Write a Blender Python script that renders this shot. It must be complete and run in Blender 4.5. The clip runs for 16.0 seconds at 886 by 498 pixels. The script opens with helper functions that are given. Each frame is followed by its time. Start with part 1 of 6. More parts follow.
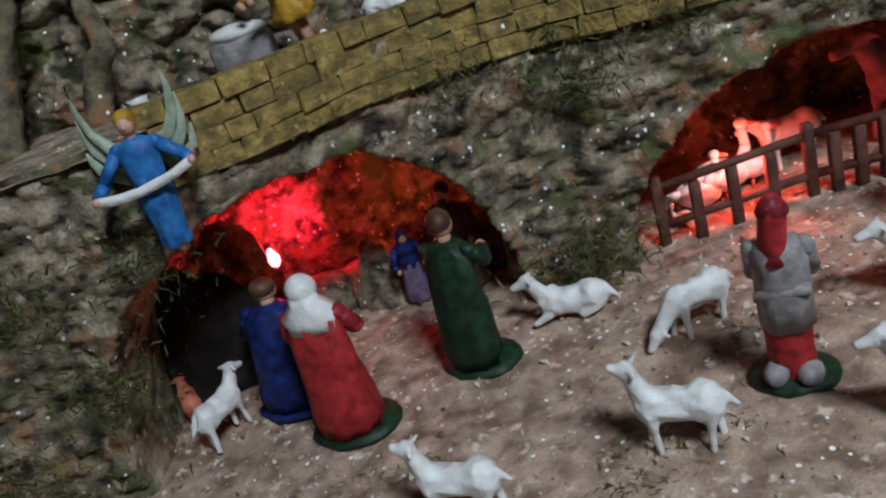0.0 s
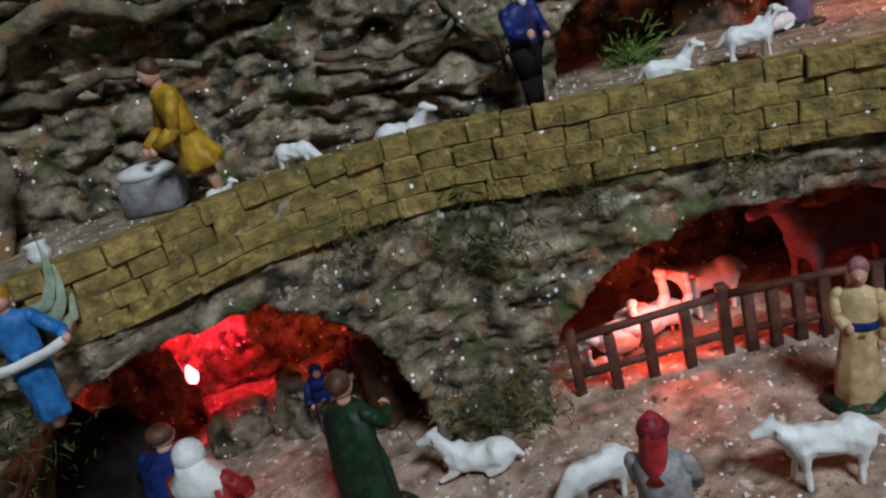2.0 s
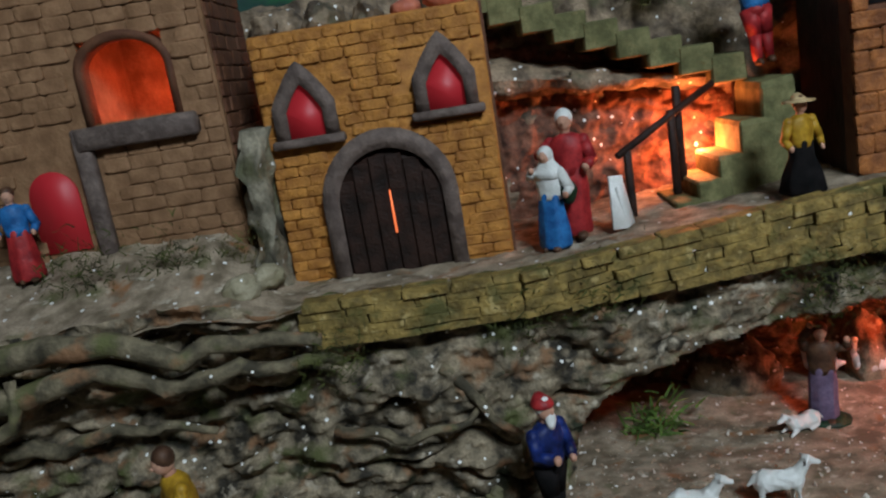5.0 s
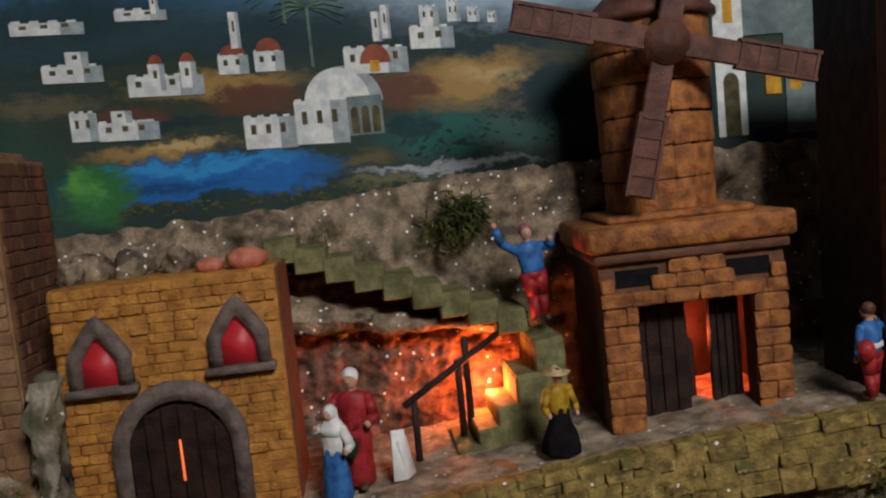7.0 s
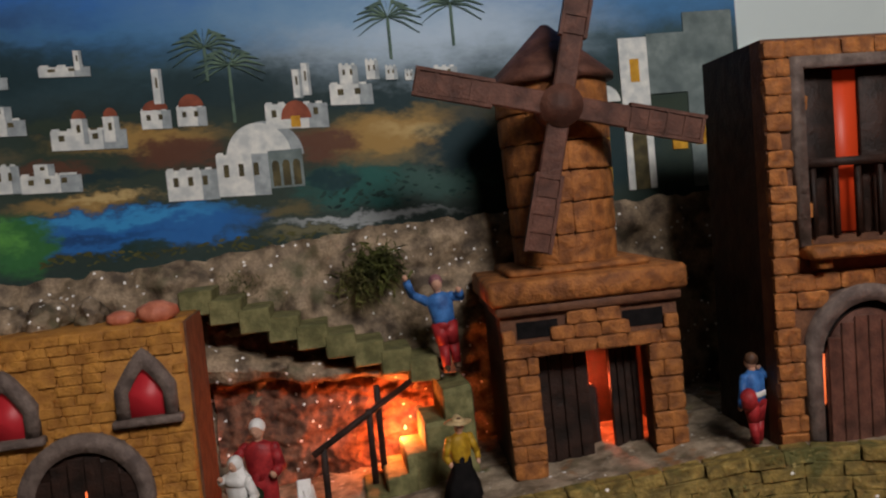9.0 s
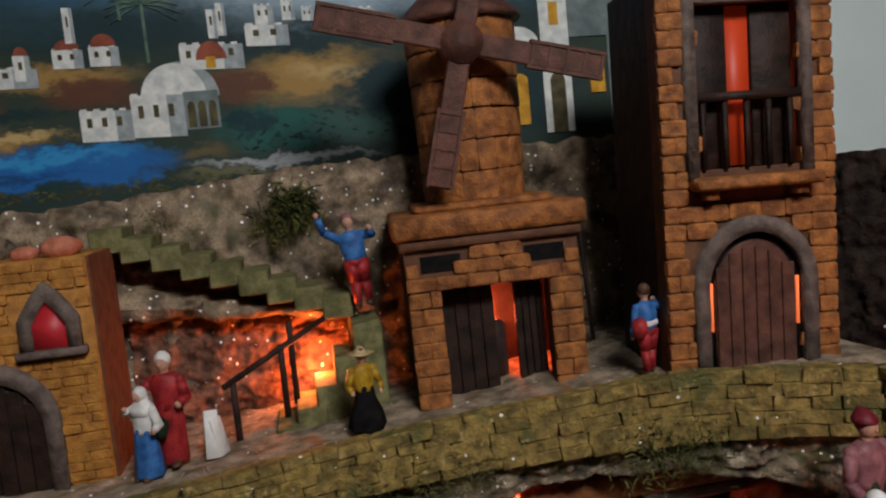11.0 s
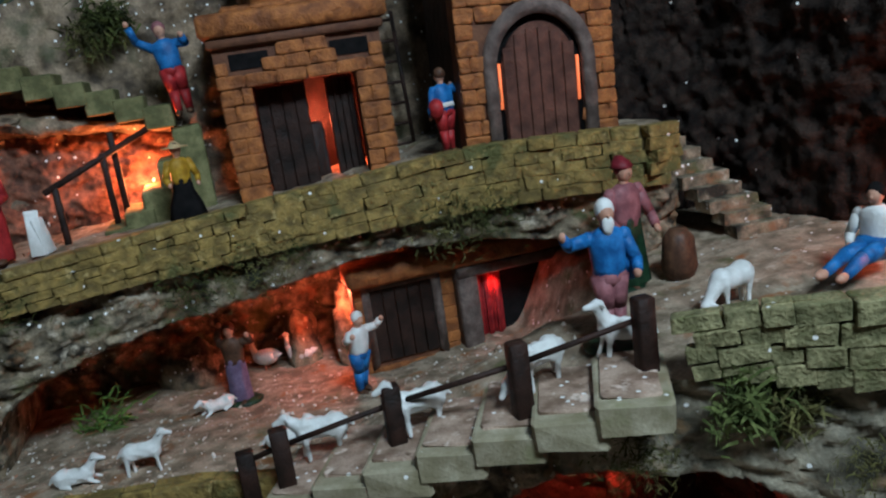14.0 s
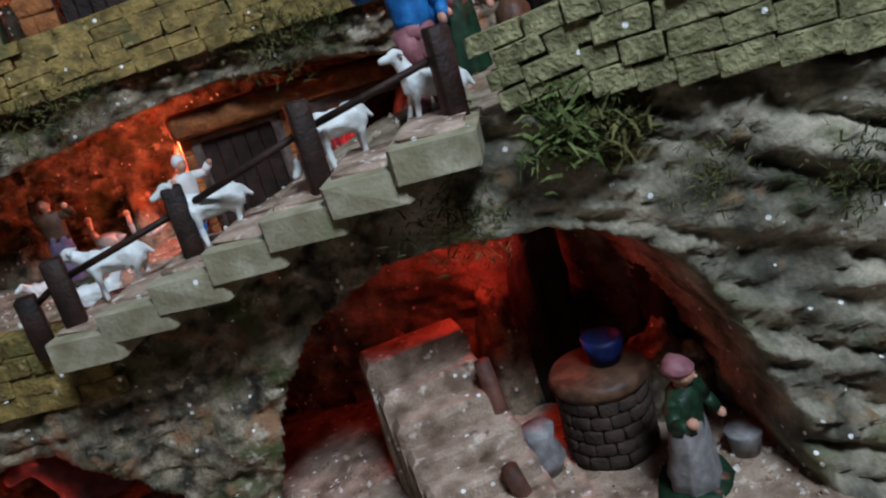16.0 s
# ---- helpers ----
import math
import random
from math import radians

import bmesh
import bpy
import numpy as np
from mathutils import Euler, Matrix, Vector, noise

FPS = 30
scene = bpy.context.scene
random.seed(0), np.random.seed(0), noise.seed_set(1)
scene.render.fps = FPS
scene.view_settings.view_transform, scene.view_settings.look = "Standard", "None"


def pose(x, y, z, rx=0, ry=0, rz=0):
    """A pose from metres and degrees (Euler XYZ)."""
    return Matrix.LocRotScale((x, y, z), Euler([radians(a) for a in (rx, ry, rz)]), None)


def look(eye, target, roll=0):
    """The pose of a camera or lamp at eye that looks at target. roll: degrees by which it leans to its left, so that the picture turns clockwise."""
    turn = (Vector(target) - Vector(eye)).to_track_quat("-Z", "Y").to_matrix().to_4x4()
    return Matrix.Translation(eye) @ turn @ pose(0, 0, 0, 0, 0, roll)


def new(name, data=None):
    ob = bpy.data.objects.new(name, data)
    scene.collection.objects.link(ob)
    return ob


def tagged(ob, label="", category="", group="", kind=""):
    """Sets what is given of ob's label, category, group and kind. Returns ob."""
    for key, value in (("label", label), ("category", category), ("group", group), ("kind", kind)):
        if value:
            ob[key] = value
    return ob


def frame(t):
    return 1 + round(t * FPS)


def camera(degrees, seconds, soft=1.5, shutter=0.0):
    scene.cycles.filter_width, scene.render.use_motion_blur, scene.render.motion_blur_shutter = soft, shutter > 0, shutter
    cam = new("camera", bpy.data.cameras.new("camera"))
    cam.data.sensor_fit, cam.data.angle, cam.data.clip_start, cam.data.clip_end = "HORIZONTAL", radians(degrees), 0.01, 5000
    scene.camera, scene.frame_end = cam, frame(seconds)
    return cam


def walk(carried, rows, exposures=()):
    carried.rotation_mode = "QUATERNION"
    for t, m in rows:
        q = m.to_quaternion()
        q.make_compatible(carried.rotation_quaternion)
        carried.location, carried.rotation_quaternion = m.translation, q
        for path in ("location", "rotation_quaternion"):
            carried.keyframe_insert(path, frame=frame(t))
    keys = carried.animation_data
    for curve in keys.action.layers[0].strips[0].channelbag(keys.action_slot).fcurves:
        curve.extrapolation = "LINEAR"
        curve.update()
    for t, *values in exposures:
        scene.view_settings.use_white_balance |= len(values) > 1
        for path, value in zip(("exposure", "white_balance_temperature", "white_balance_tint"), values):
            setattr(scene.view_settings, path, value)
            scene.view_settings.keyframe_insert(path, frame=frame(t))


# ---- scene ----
cam = camera(59.1, 16.0, soft=2.2)
METRES, EYE, TILT, LEAN, TURN = 1.0, 0.45, -24.9, 17.14, 0.0
ROWS = [
    (0.0, 0.0, 0.0, 0.0, -0.0, 0.0, 0.0),
    (0.5, 0.0393, -0.0052, 0.0097, -2.47, 0.44, 0.87),
    (1.0, 0.0457, -0.0205, 0.0263, -2.1, 0.88, -0.29),
    (1.5, 0.0553, -0.0212, 0.0464, -3.37, 1.98, -1.26),
    (2.0, 0.0506, 0.0095, 0.09, -1.58, 2.4, -2.0),
    (2.5, 0.0283, 0.0315, 0.1266, -1.22, 3.8, -3.81),
    (3.0, 0.0212, 0.0389, 0.1631, -1.34, 5.32, -4.95),
    (3.5, 0.0243, 0.0437, 0.1971, -0.4, 6.93, -6.1),
    (6.0, 0.032, -0.0489, 0.3298, -6.59, 15.78, -8.98),
    (6.5, 0.0568, -0.076, 0.355, -9.27, 18.51, -8.51),
    (7.0, 0.0734, -0.0856, 0.3791, -11.02, 21.63, -7.38),
    (7.5, 0.0852, -0.102, 0.3875, -12.32, 23.46, -6.92),
    (8.0, 0.0926, -0.1106, 0.3925, -13.08, 24.28, -6.53),
    (10.5, 0.1717, -0.1488, 0.384, -12.9, 23.64, -6.51),
    (11.0, 0.1874, -0.1446, 0.3712, -14.41, 21.81, -5.68),
    (11.5, 0.2016, -0.1468, 0.3648, -16.92, 21.69, -4.91),
    (12.0, 0.2113, -0.1534, 0.3444, -17.99, 20.03, -4.03),
    (12.5, 0.2175, -0.167, 0.3136, -18.44, 18.42, -3.87),
    (13.0, 0.2216, -0.1795, 0.2899, -18.76, 16.49, -2.55),
    (13.5, 0.237, -0.1845, 0.2832, -19.48, 15.9, -1.6),
    (14.0, 0.2737, -0.1876, 0.2624, -19.81, 14.69, -0.25),
    (14.5, 0.3163, -0.1855, 0.2413, -19.93, 13.93, 2.88),
    (15.0, 0.3497, -0.1696, 0.2089, -21.04, 13.35, 4.32),
    (15.5, 0.3778, -0.1472, 0.1766, -20.64, 13.99, 6.31),
    (16.0, 0.4008, -0.1245, 0.1593, -20.69, 11.35, 8.06),
]
walk(cam, [(t, pose(0, 0, EYE, TILT, LEAN, TURN) @ pose(METRES * x, METRES * y, METRES * z, 90 + pitch, roll, yaw)) for t, x, y, z, yaw, pitch, roll in ROWS],
     exposures=[(0.0, 0.5, 6000, 14), (1.0, 0.55, 6000, 14), (2.5, 0.36, 6000, 11), (3.7, 0.22, 6000, 8), (6.0, 0.10, 6000, 12), (7.5, 0.02, 7600, 26), (8.0, 0.0, 7500, 26), (10.5, -0.13, 8000, 28), (11.5, -0.12, 6600, 18), (12.5, -0.16, 7300, 22), (13.2, -0.05, 5700, 8), (14.5, 0.2, 5500, 5), (16.0, 0.34, 5600, 12)])

# ---------------------------------------------------------------- light
world = bpy.data.worlds.new("room_air")
world.use_nodes = True
scene.world = world
world.node_tree.nodes["Background"].inputs[0].default_value = (0.55, 0.62, 0.70, 1)
world.node_tree.nodes["Background"].inputs[1].default_value = 0.002


def lamp(kind, name, m, energy, colour, size=0.01):
    data = bpy.data.lights.new(name, kind)
    data.energy, data.color = energy, colour
    if kind == "AREA":
        data.size = size
    else:
        data.shadow_soft_size = size
    ob = new(name, data)
    ob.matrix_world = m
    return ob


RED, EMBER, FIRE = (1.0, 0.045, 0.035), (1.0, 0.16, 0.06), (1.0, 0.23, 0.06)
lamp("AREA", "ceiling_lamp_light", look((0.62, -0.62, 1.72), (0.30, 0.50, 0.35)), 38.0, (0.86, 0.955, 1.0), 0.45)
lamp("POINT", "cave_bulb_light", pose(-0.245, 0.728, 0.205), 0.34, (1.0, 0.02, 0.05), 0.008)
lamp("POINT", "cave_bulb_light", pose(-0.08, 0.72, 0.22), 0.16, EMBER, 0.008)
lamp("POINT", "pen_bulb_light", pose(0.168, 0.592, 0.196), 0.20, (1.0, 0.11, 0.06), 0.008)
lamp("POINT", "grotto_bulb_light", pose(0.462, 0.728, 0.445), 0.38, EMBER, 0.008)
lamp("POINT", "inn_bulb_light", pose(0.622, 0.697, 0.43), 0.05, (1.0, 0.08, 0.04), 0.008)
lamp("POINT", "stair_fire_light", pose(0.292, 0.822, 0.585), 0.62, FIRE, 0.008)
lamp("POINT", "mill_bulb_light", pose(0.478, 0.785, 0.62), 0.5, EMBER, 0.008)
lamp("POINT", "tower_bulb_light", pose(0.68, 0.70, 0.80), 0.08, EMBER, 0.008)
lamp("POINT", "tower_door_light", pose(0.68, 0.70, 0.62), 0.06, EMBER, 0.008)
lamp("POINT", "watch_tower_light", pose(-0.15, 0.77, 0.70), 0.12, EMBER, 0.008)
lamp("POINT", "house_bulb_light", pose(0.03, 0.765, 0.67), 0.10, RED, 0.008)
lamp("POINT", "well_cave_light", pose(0.640, 0.490, 0.335), 0.15, (1.0, 0.06, 0.03), 0.008)
lamp("POINT", "angler_fire_light", pose(0.868, 0.350, 0.530), 0.36, EMBER, 0.008)

# ---------------------------------------------------------------- materials
def mat(name, light, dark, scale=60, rough=0.85, bump=0.4, grain=420, gloss=0.25, glitter=0.0, own=0.0, moss=None, moss_at=0.55, metal=0.0, stains=()):
    """Two colours mixed by a broad and a fine noise, with relief. glitter: share of mica flakes. own: how far each piece differs. moss: colour of moss. stains: more patches as (colour, noise scale, threshold)."""
    m = bpy.data.materials.new(name)
    m.use_nodes = True
    t = m.node_tree
    n, link = t.nodes, t.links.new
    b = n["Principled BSDF"]
    b.inputs["Roughness"].default_value = rough
    b.inputs["Metallic"].default_value = metal
    b.inputs["Specular IOR Level"].default_value = gloss
    place = n.new("ShaderNodeNewGeometry").outputs["Position"]

    def noise_tex(s, detail=4):
        q = n.new("ShaderNodeTexNoise")
        q.inputs["Scale"].default_value, q.inputs["Detail"].default_value = s, detail
        link(place, q.inputs["Vector"])
        return q.outputs["Fac"]

    def ramp(fac, lo, hi):
        q = n.new("ShaderNodeMapRange")
        q.inputs["From Min"].default_value, q.inputs["From Max"].default_value = lo, hi
        link(fac, q.inputs["Value"])
        return q.outputs["Result"]

    def mix(fac, a, c, kind="MIX"):
        q = n.new("ShaderNodeMix")
        q.data_type, q.blend_type = "RGBA", kind
        for sock, v in ((q.inputs["Factor"], fac), (q.inputs["A"], a), (q.inputs["B"], c)):
            if isinstance(v, (int, float)):
                sock.default_value = v
            elif isinstance(v, tuple):
                sock.default_value = (*v, 1)
            else:
                link(v, sock)
        return q.outputs["Result"]

    broad, fine = noise_tex(scale, 5), noise_tex(grain, 3)
    colour = mix(ramp(broad, 0.36, 0.64), dark, light)
    colour = mix(ramp(fine, 0.3, 0.7), mix(0.45, colour, dark), colour)
    if moss:
        colour = mix(ramp(noise_tex(scale * 0.45, 6), moss_at, moss_at + 0.12), colour, moss)
    for tint, size, start in stains:
        colour = mix(ramp(noise_tex(size, 5), start, start + 0.10), colour, tint)
    if own:
        info = n.new("ShaderNodeObjectInfo")
        colour = mix(ramp(info.outputs["Random"], -0.2, 1.2), mix(own, colour, dark), colour)
    if glitter:
        v = n.new("ShaderNodeTexVoronoi")
        v.inputs["Scale"].default_value = 150
        link(place, v.inputs["Vector"])
        near = n.new("ShaderNodeMath")
        near.operation = "LESS_THAN"
        near.inputs[1].default_value = 0.24
        link(v.outputs["Distance"], near.inputs[0])
        sep = n.new("ShaderNodeSeparateColor")
        link(v.outputs["Color"], sep.inputs[0])
        rare = n.new("ShaderNodeMath")
        rare.operation = "LESS_THAN"
        rare.inputs[1].default_value = glitter
        link(sep.outputs[0], rare.inputs[0])
        both = n.new("ShaderNodeMath")
        both.operation = "MULTIPLY"
        link(near.outputs[0], both.inputs[0])
        link(rare.outputs[0], both.inputs[1])
        colour = mix(both.outputs[0], colour, (0.85, 0.84, 0.80))
        q = n.new("ShaderNodeMapRange")
        q.inputs["To Min"].default_value, q.inputs["To Max"].default_value = rough, 0.25
        link(both.outputs[0], q.inputs["Value"])
        link(q.outputs["Result"], b.inputs["Roughness"])
    link(colour, b.inputs["Base Color"])
    if bump:
        q = n.new("ShaderNodeBump")
        q.inputs["Strength"].default_value, q.inputs["Distance"].default_value = bump, 0.004
        h = n.new("ShaderNodeMath")
        h.operation = "MULTIPLY_ADD"
        h.inputs[1].default_value = 0.35
        link(fine, h.inputs[0])
        link(broad, h.inputs[2])
        link(h.outputs[0], q.inputs["Height"])
        link(q.outputs[0], b.inputs["Normal"])
    return m


def glow(name, colour, strength):
    m = bpy.data.materials.new(name)
    m.use_nodes = True
    b = m.node_tree.nodes["Principled BSDF"]
    b.inputs["Base Color"].default_value = (*colour, 1)
    b.inputs["Emission Color"].default_value = (*colour, 1)
    b.inputs["Emission Strength"].default_value = strength
    return m


ROCK = mat("mossy_rock", (0.40, 0.32, 0.21), (0.030, 0.025, 0.017), 55, 0.75, 1.0, 380, 0.3, 0.13, moss=(0.085, 0.092, 0.03), moss_at=0.54,
           stains=(((0.24, 0.13, 0.065), 38, 0.57), ((0.42, 0.36, 0.27), 75, 0.60), ((0.022, 0.026, 0.012), 31, 0.60)))
ROCK_GREY = mat("grey_papier_rock", (0.44, 0.385, 0.275), (0.06, 0.055, 0.038), 30, 0.7, 0.8, 300, 0.3, 0.09, moss=(0.12, 0.12, 0.05), moss_at=0.58,
                stains=(((0.045, 0.05, 0.02), 28, 0.60), ((0.22, 0.14, 0.07), 41, 0.61)))
ROCK_REAR = mat("brown_glitter_rock", (0.42, 0.31, 0.20), (0.07, 0.05, 0.033), 50, 0.65, 1.0, 330, 0.3, 0.22, moss=(0.10, 0.095, 0.05), moss_at=0.6)
BRICK_T = mat("tan_brick", (0.38, 0.215, 0.11), (0.20, 0.105, 0.05), 70, 0.7, 0.5, 420, 0.3, own=0.5)
BARK = mat("dark_bark", (0.040, 0.028, 0.021), (0.008, 0.006, 0.005), 60, 0.85, 1.0, 380, 0.12, 0.015)
SAND = mat("sandy_ground", (0.54, 0.405, 0.305), (0.19, 0.125, 0.085), 55, 0.9, 0.7, 500, 0.2, 0.15, stains=(((0.66, 0.54, 0.44), 85, 0.60), ((0.13, 0.085, 0.055), 62, 0.63)))
EARTH = mat("terrace_earth", (0.44, 0.35, 0.25), (0.15, 0.115, 0.075), 60, 0.9, 0.7, 450, 0.2, 0.09, moss=(0.10, 0.10, 0.04), moss_at=0.60,
            stains=(((0.26, 0.12, 0.05), 36, 0.60), ((0.46, 0.40, 0.31), 90, 0.61)))
STONE_Y = mat("ochre_stone", (0.44, 0.305, 0.085), (0.12, 0.085, 0.025), 95, 0.7, 1.0, 360, 0.3, 0.03, own=0.5, moss=(0.13, 0.11, 0.03), moss_at=0.60, stains=(((0.10, 0.10, 0.03), 30, 0.57), ((0.50, 0.38, 0.15), 120, 0.62)))
STONE_G = mat("olive_stone", (0.42, 0.38, 0.19), (0.12, 0.115, 0.05), 90, 0.7, 1.0, 360, 0.3, 0.05, own=0.45, moss=(0.12, 0.13, 0.04), moss_at=0.58)
MORTAR = mat("dark_mortar", (0.21, 0.155, 0.06), (0.08, 0.06, 0.025), 90, 0.9, 0.5)
BRICK_O = mat("orange_ochre_brick", (0.66, 0.30, 0.058), (0.30, 0.12, 0.024), 80, 0.65, 0.9, 420, 0.3, own=0.5)
BRICK_B = mat("brown_brick", (0.56, 0.205, 0.052), (0.17, 0.058, 0.018), 80, 0.65, 0.9, 420, 0.3, own=0.5)
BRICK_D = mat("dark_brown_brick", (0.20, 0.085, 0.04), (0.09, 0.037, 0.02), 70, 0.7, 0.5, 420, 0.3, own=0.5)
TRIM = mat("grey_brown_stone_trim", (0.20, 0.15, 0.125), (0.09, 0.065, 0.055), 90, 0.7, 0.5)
# Also colours the mill and tower sides dark in place of their shade.
WOOD = mat("dark_wood_and_side_shade", (0.040, 0.018, 0.012), (0.011, 0.006, 0.004), 60, 0.6, 0.5)
WOOD_R = mat("red_brown_wood", (0.16, 0.066, 0.044), (0.06, 0.024, 0.016), 60, 0.6, 0.5)
SLAB = mat("pale_step_slab", (0.46, 0.41, 0.29), (0.22, 0.19, 0.11), 50, 0.8, 0.5, 420, 0.3, 0.02, own=0.35, moss=(0.20, 0.20, 0.09), moss_at=0.6)
STEP_M = mat("mossy_step", (0.27, 0.25, 0.11), (0.10, 0.10, 0.04), 70, 0.8, 0.6, own=0.3)
MOSS = mat("moss", (0.10, 0.115, 0.025), (0.025, 0.03, 0.01), 90, 0.95, 0.8)
FERN = mat("fern_green", (0.16, 0.27, 0.05), (0.06, 0.10, 0.02), 90, 0.8, 0.3)
WHITE = mat("white_plastic", (0.80, 0.80, 0.77), (0.62, 0.62, 0.58), 90, 0.45, 0.35, 600, 0.4)
SKIN = mat("painted_skin", (0.62, 0.36, 0.25), (0.45, 0.23, 0.15), 120, 0.5, 0.1)
C_RED = mat("red_paint", (0.46, 0.035, 0.035), (0.20, 0.012, 0.015), 110, 0.5, 0.25)
C_WINE = mat("wine_red_paint", (0.22, 0.02, 0.03), (0.09, 0.008, 0.012), 110, 0.5, 0.25)
C_BLUE = mat("sky_blue_paint", (0.04, 0.20, 0.50), (0.015, 0.08, 0.24), 110, 0.5, 0.25)
C_NAVY = mat("navy_paint", (0.014, 0.034, 0.19), (0.006, 0.010, 0.045), 110, 0.5, 0.25)
C_GREEN = mat("dark_green_paint", (0.018, 0.05, 0.022), (0.006, 0.018, 0.009), 110, 0.5, 0.25)
C_GREY = mat("grey_paint", (0.34, 0.32, 0.31), (0.17, 0.16, 0.16), 110, 0.5, 0.25)
C_MUSTARD = mat("mustard_paint", (0.52, 0.31, 0.025), (0.26, 0.14, 0.010), 110, 0.5, 0.25)
C_BEIGE = mat("beige_paint", (0.62, 0.47, 0.25), (0.38, 0.26, 0.12), 110, 0.5, 0.25)
C_LILAC = mat("lilac_paint", (0.20, 0.15, 0.24), (0.10, 0.07, 0.12), 110, 0.5, 0.25)
C_ROSE = mat("dusty_rose_paint", (0.34, 0.14, 0.15), (0.18, 0.07, 0.08), 110, 0.5, 0.25)
C_BROWN = mat("brown_paint", (0.13, 0.065, 0.035), (0.05, 0.025, 0.015), 110, 0.5, 0.25)
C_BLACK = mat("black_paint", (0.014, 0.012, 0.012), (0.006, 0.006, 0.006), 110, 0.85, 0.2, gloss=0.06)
C_WING = mat("pale_green_wing", (0.40, 0.46, 0.34), (0.22, 0.26, 0.18), 110, 0.5, 0.25)
PUMPKIN = mat("pink_orange_clay", (0.62, 0.22, 0.13), (0.42, 0.12, 0.07), 110, 0.5, 0.25)
TEAL_WALL = mat("pale_teal_plaster", (0.74, 0.86, 0.83), (0.68, 0.80, 0.78), 6, 0.9, 0.05)
PLASTER = mat("room_plaster", (0.17, 0.155, 0.135), (0.13, 0.12, 0.105), 5, 0.9, 0.05)
WELL = mat("dark_well_stone", (0.075, 0.05, 0.036), (0.03, 0.02, 0.015), 90, 0.8, 0.6, own=0.4)
FLOOR = mat("room_floor_tiles", (0.25, 0.20, 0.16), (0.16, 0.12, 0.10), 8, 0.5, 0.05)
# Panes and strips emit by themselves in place of lamplight from behind.
PANE_RED = glow("red_lit_pane", (0.42, 0.018, 0.025), 0.12)
PANE_FIRE = glow("orange_lit_strip", (1.0, 0.20, 0.06), 0.8)
BULB = glow("red_bulb", (1.0, 0.16, 0.18), 7.0)

# ---------------------------------------------------------------- mesh helpers
def mesh_object(name, verts, faces, material, parent=None, smooth=True):
    me = bpy.data.meshes.new(name)
    me.from_pydata(verts, [], faces)
    me.materials.append(material)
    me.polygons.foreach_set("use_smooth", [smooth] * len(me.polygons))
    ob = new(name, me)
    ob.parent = parent
    return ob


def sheet(name, place, nu, nv, material, parent=None):
    """A grid surface; place(u, v) gives a point for u and v from 0 to 1."""
    verts = [place(i / nu, j / nv) for j in range(nv + 1) for i in range(nu + 1)]
    w = nu + 1
    faces = [(j * w + i, j * w + i + 1, (j + 1) * w + i + 1, (j + 1) * w + i) for j in range(nv) for i in range(nu)]
    return mesh_object(name, verts, faces, material, parent)


def part(name, bm, material, parent=None, label="", smooth=True):
    me = bpy.data.meshes.new(name)
    bmesh.ops.recalc_face_normals(bm, faces=bm.faces)
    bm.to_mesh(me)
    bm.free()
    for m in (material if isinstance(material, (list, tuple)) else [material]):
        me.materials.append(m)
    me.polygons.foreach_set("use_smooth", [smooth] * len(me.polygons))
    ob = new(name, me)
    ob.parent = parent
    return tagged(ob, label)


def fade(a, b, x):
    q = min(1.0, max(0.0, (x - a) / (b - a)))
    return q * q * (3 - 2 * q)


def along(points, x):
    """A line through points (x, value), smooth between them."""
    if x <= points[0][0]:
        return points[0][1]
    for (a, p), (b, q) in zip(points, points[1:]):
        if x <= b:
            return p + (q - p) * (x - a) / (b - a)
    return points[-1][1]


def rough3(x, y, z, scale, octaves=4):
    return noise.fractal(Vector((x, y, z)) * scale, 1.0, 2.0, octaves)


def box(bm, lo, hi, index=0, bevel=0.0):
    made = bmesh.ops.create_cube(bm, size=1.0)["verts"]
    for v in made:
        v.co = Vector([lo[k] + (v.co[k] + 0.5) * (hi[k] - lo[k]) for k in range(3)])
    faces = {f for v in made for f in v.link_faces}
    for f in faces:
        f.material_index = index
    if bevel:
        edges = {e for v in made for e in v.link_edges}
        bmesh.ops.bevel(bm, geom=list(edges), offset=bevel, segments=1, affect="EDGES")
    return made


def ball(bm, c, r, index=0, u=14, v=10, turn=None):
    made = bmesh.ops.create_uvsphere(bm, u_segments=u, v_segments=v, radius=1.0)["verts"]
    m = Matrix.Translation(c) @ (turn.to_matrix().to_4x4() if turn else Matrix()) @ Matrix.Diagonal((*((r, r, r) if isinstance(r, (int, float)) else r), 1))
    bmesh.ops.transform(bm, matrix=m, verts=made)
    for f in {f for w in made for f in w.link_faces}:
        f.material_index = index
    return made


def limb(bm, a, b, ra, rb, index=0, seg=9):
    a, b = Vector(a), Vector(b)
    d = b - a
    made = bmesh.ops.create_cone(bm, cap_ends=True, segments=seg, radius1=ra, radius2=rb, depth=d.length)["verts"]
    m = Matrix.Translation((a + b) / 2) @ d.to_track_quat("Z", "Y").to_matrix().to_4x4()
    bmesh.ops.transform(bm, matrix=m, verts=made)
    for f in {f for w in made for f in w.link_faces}:
        f.material_index = index
    return made


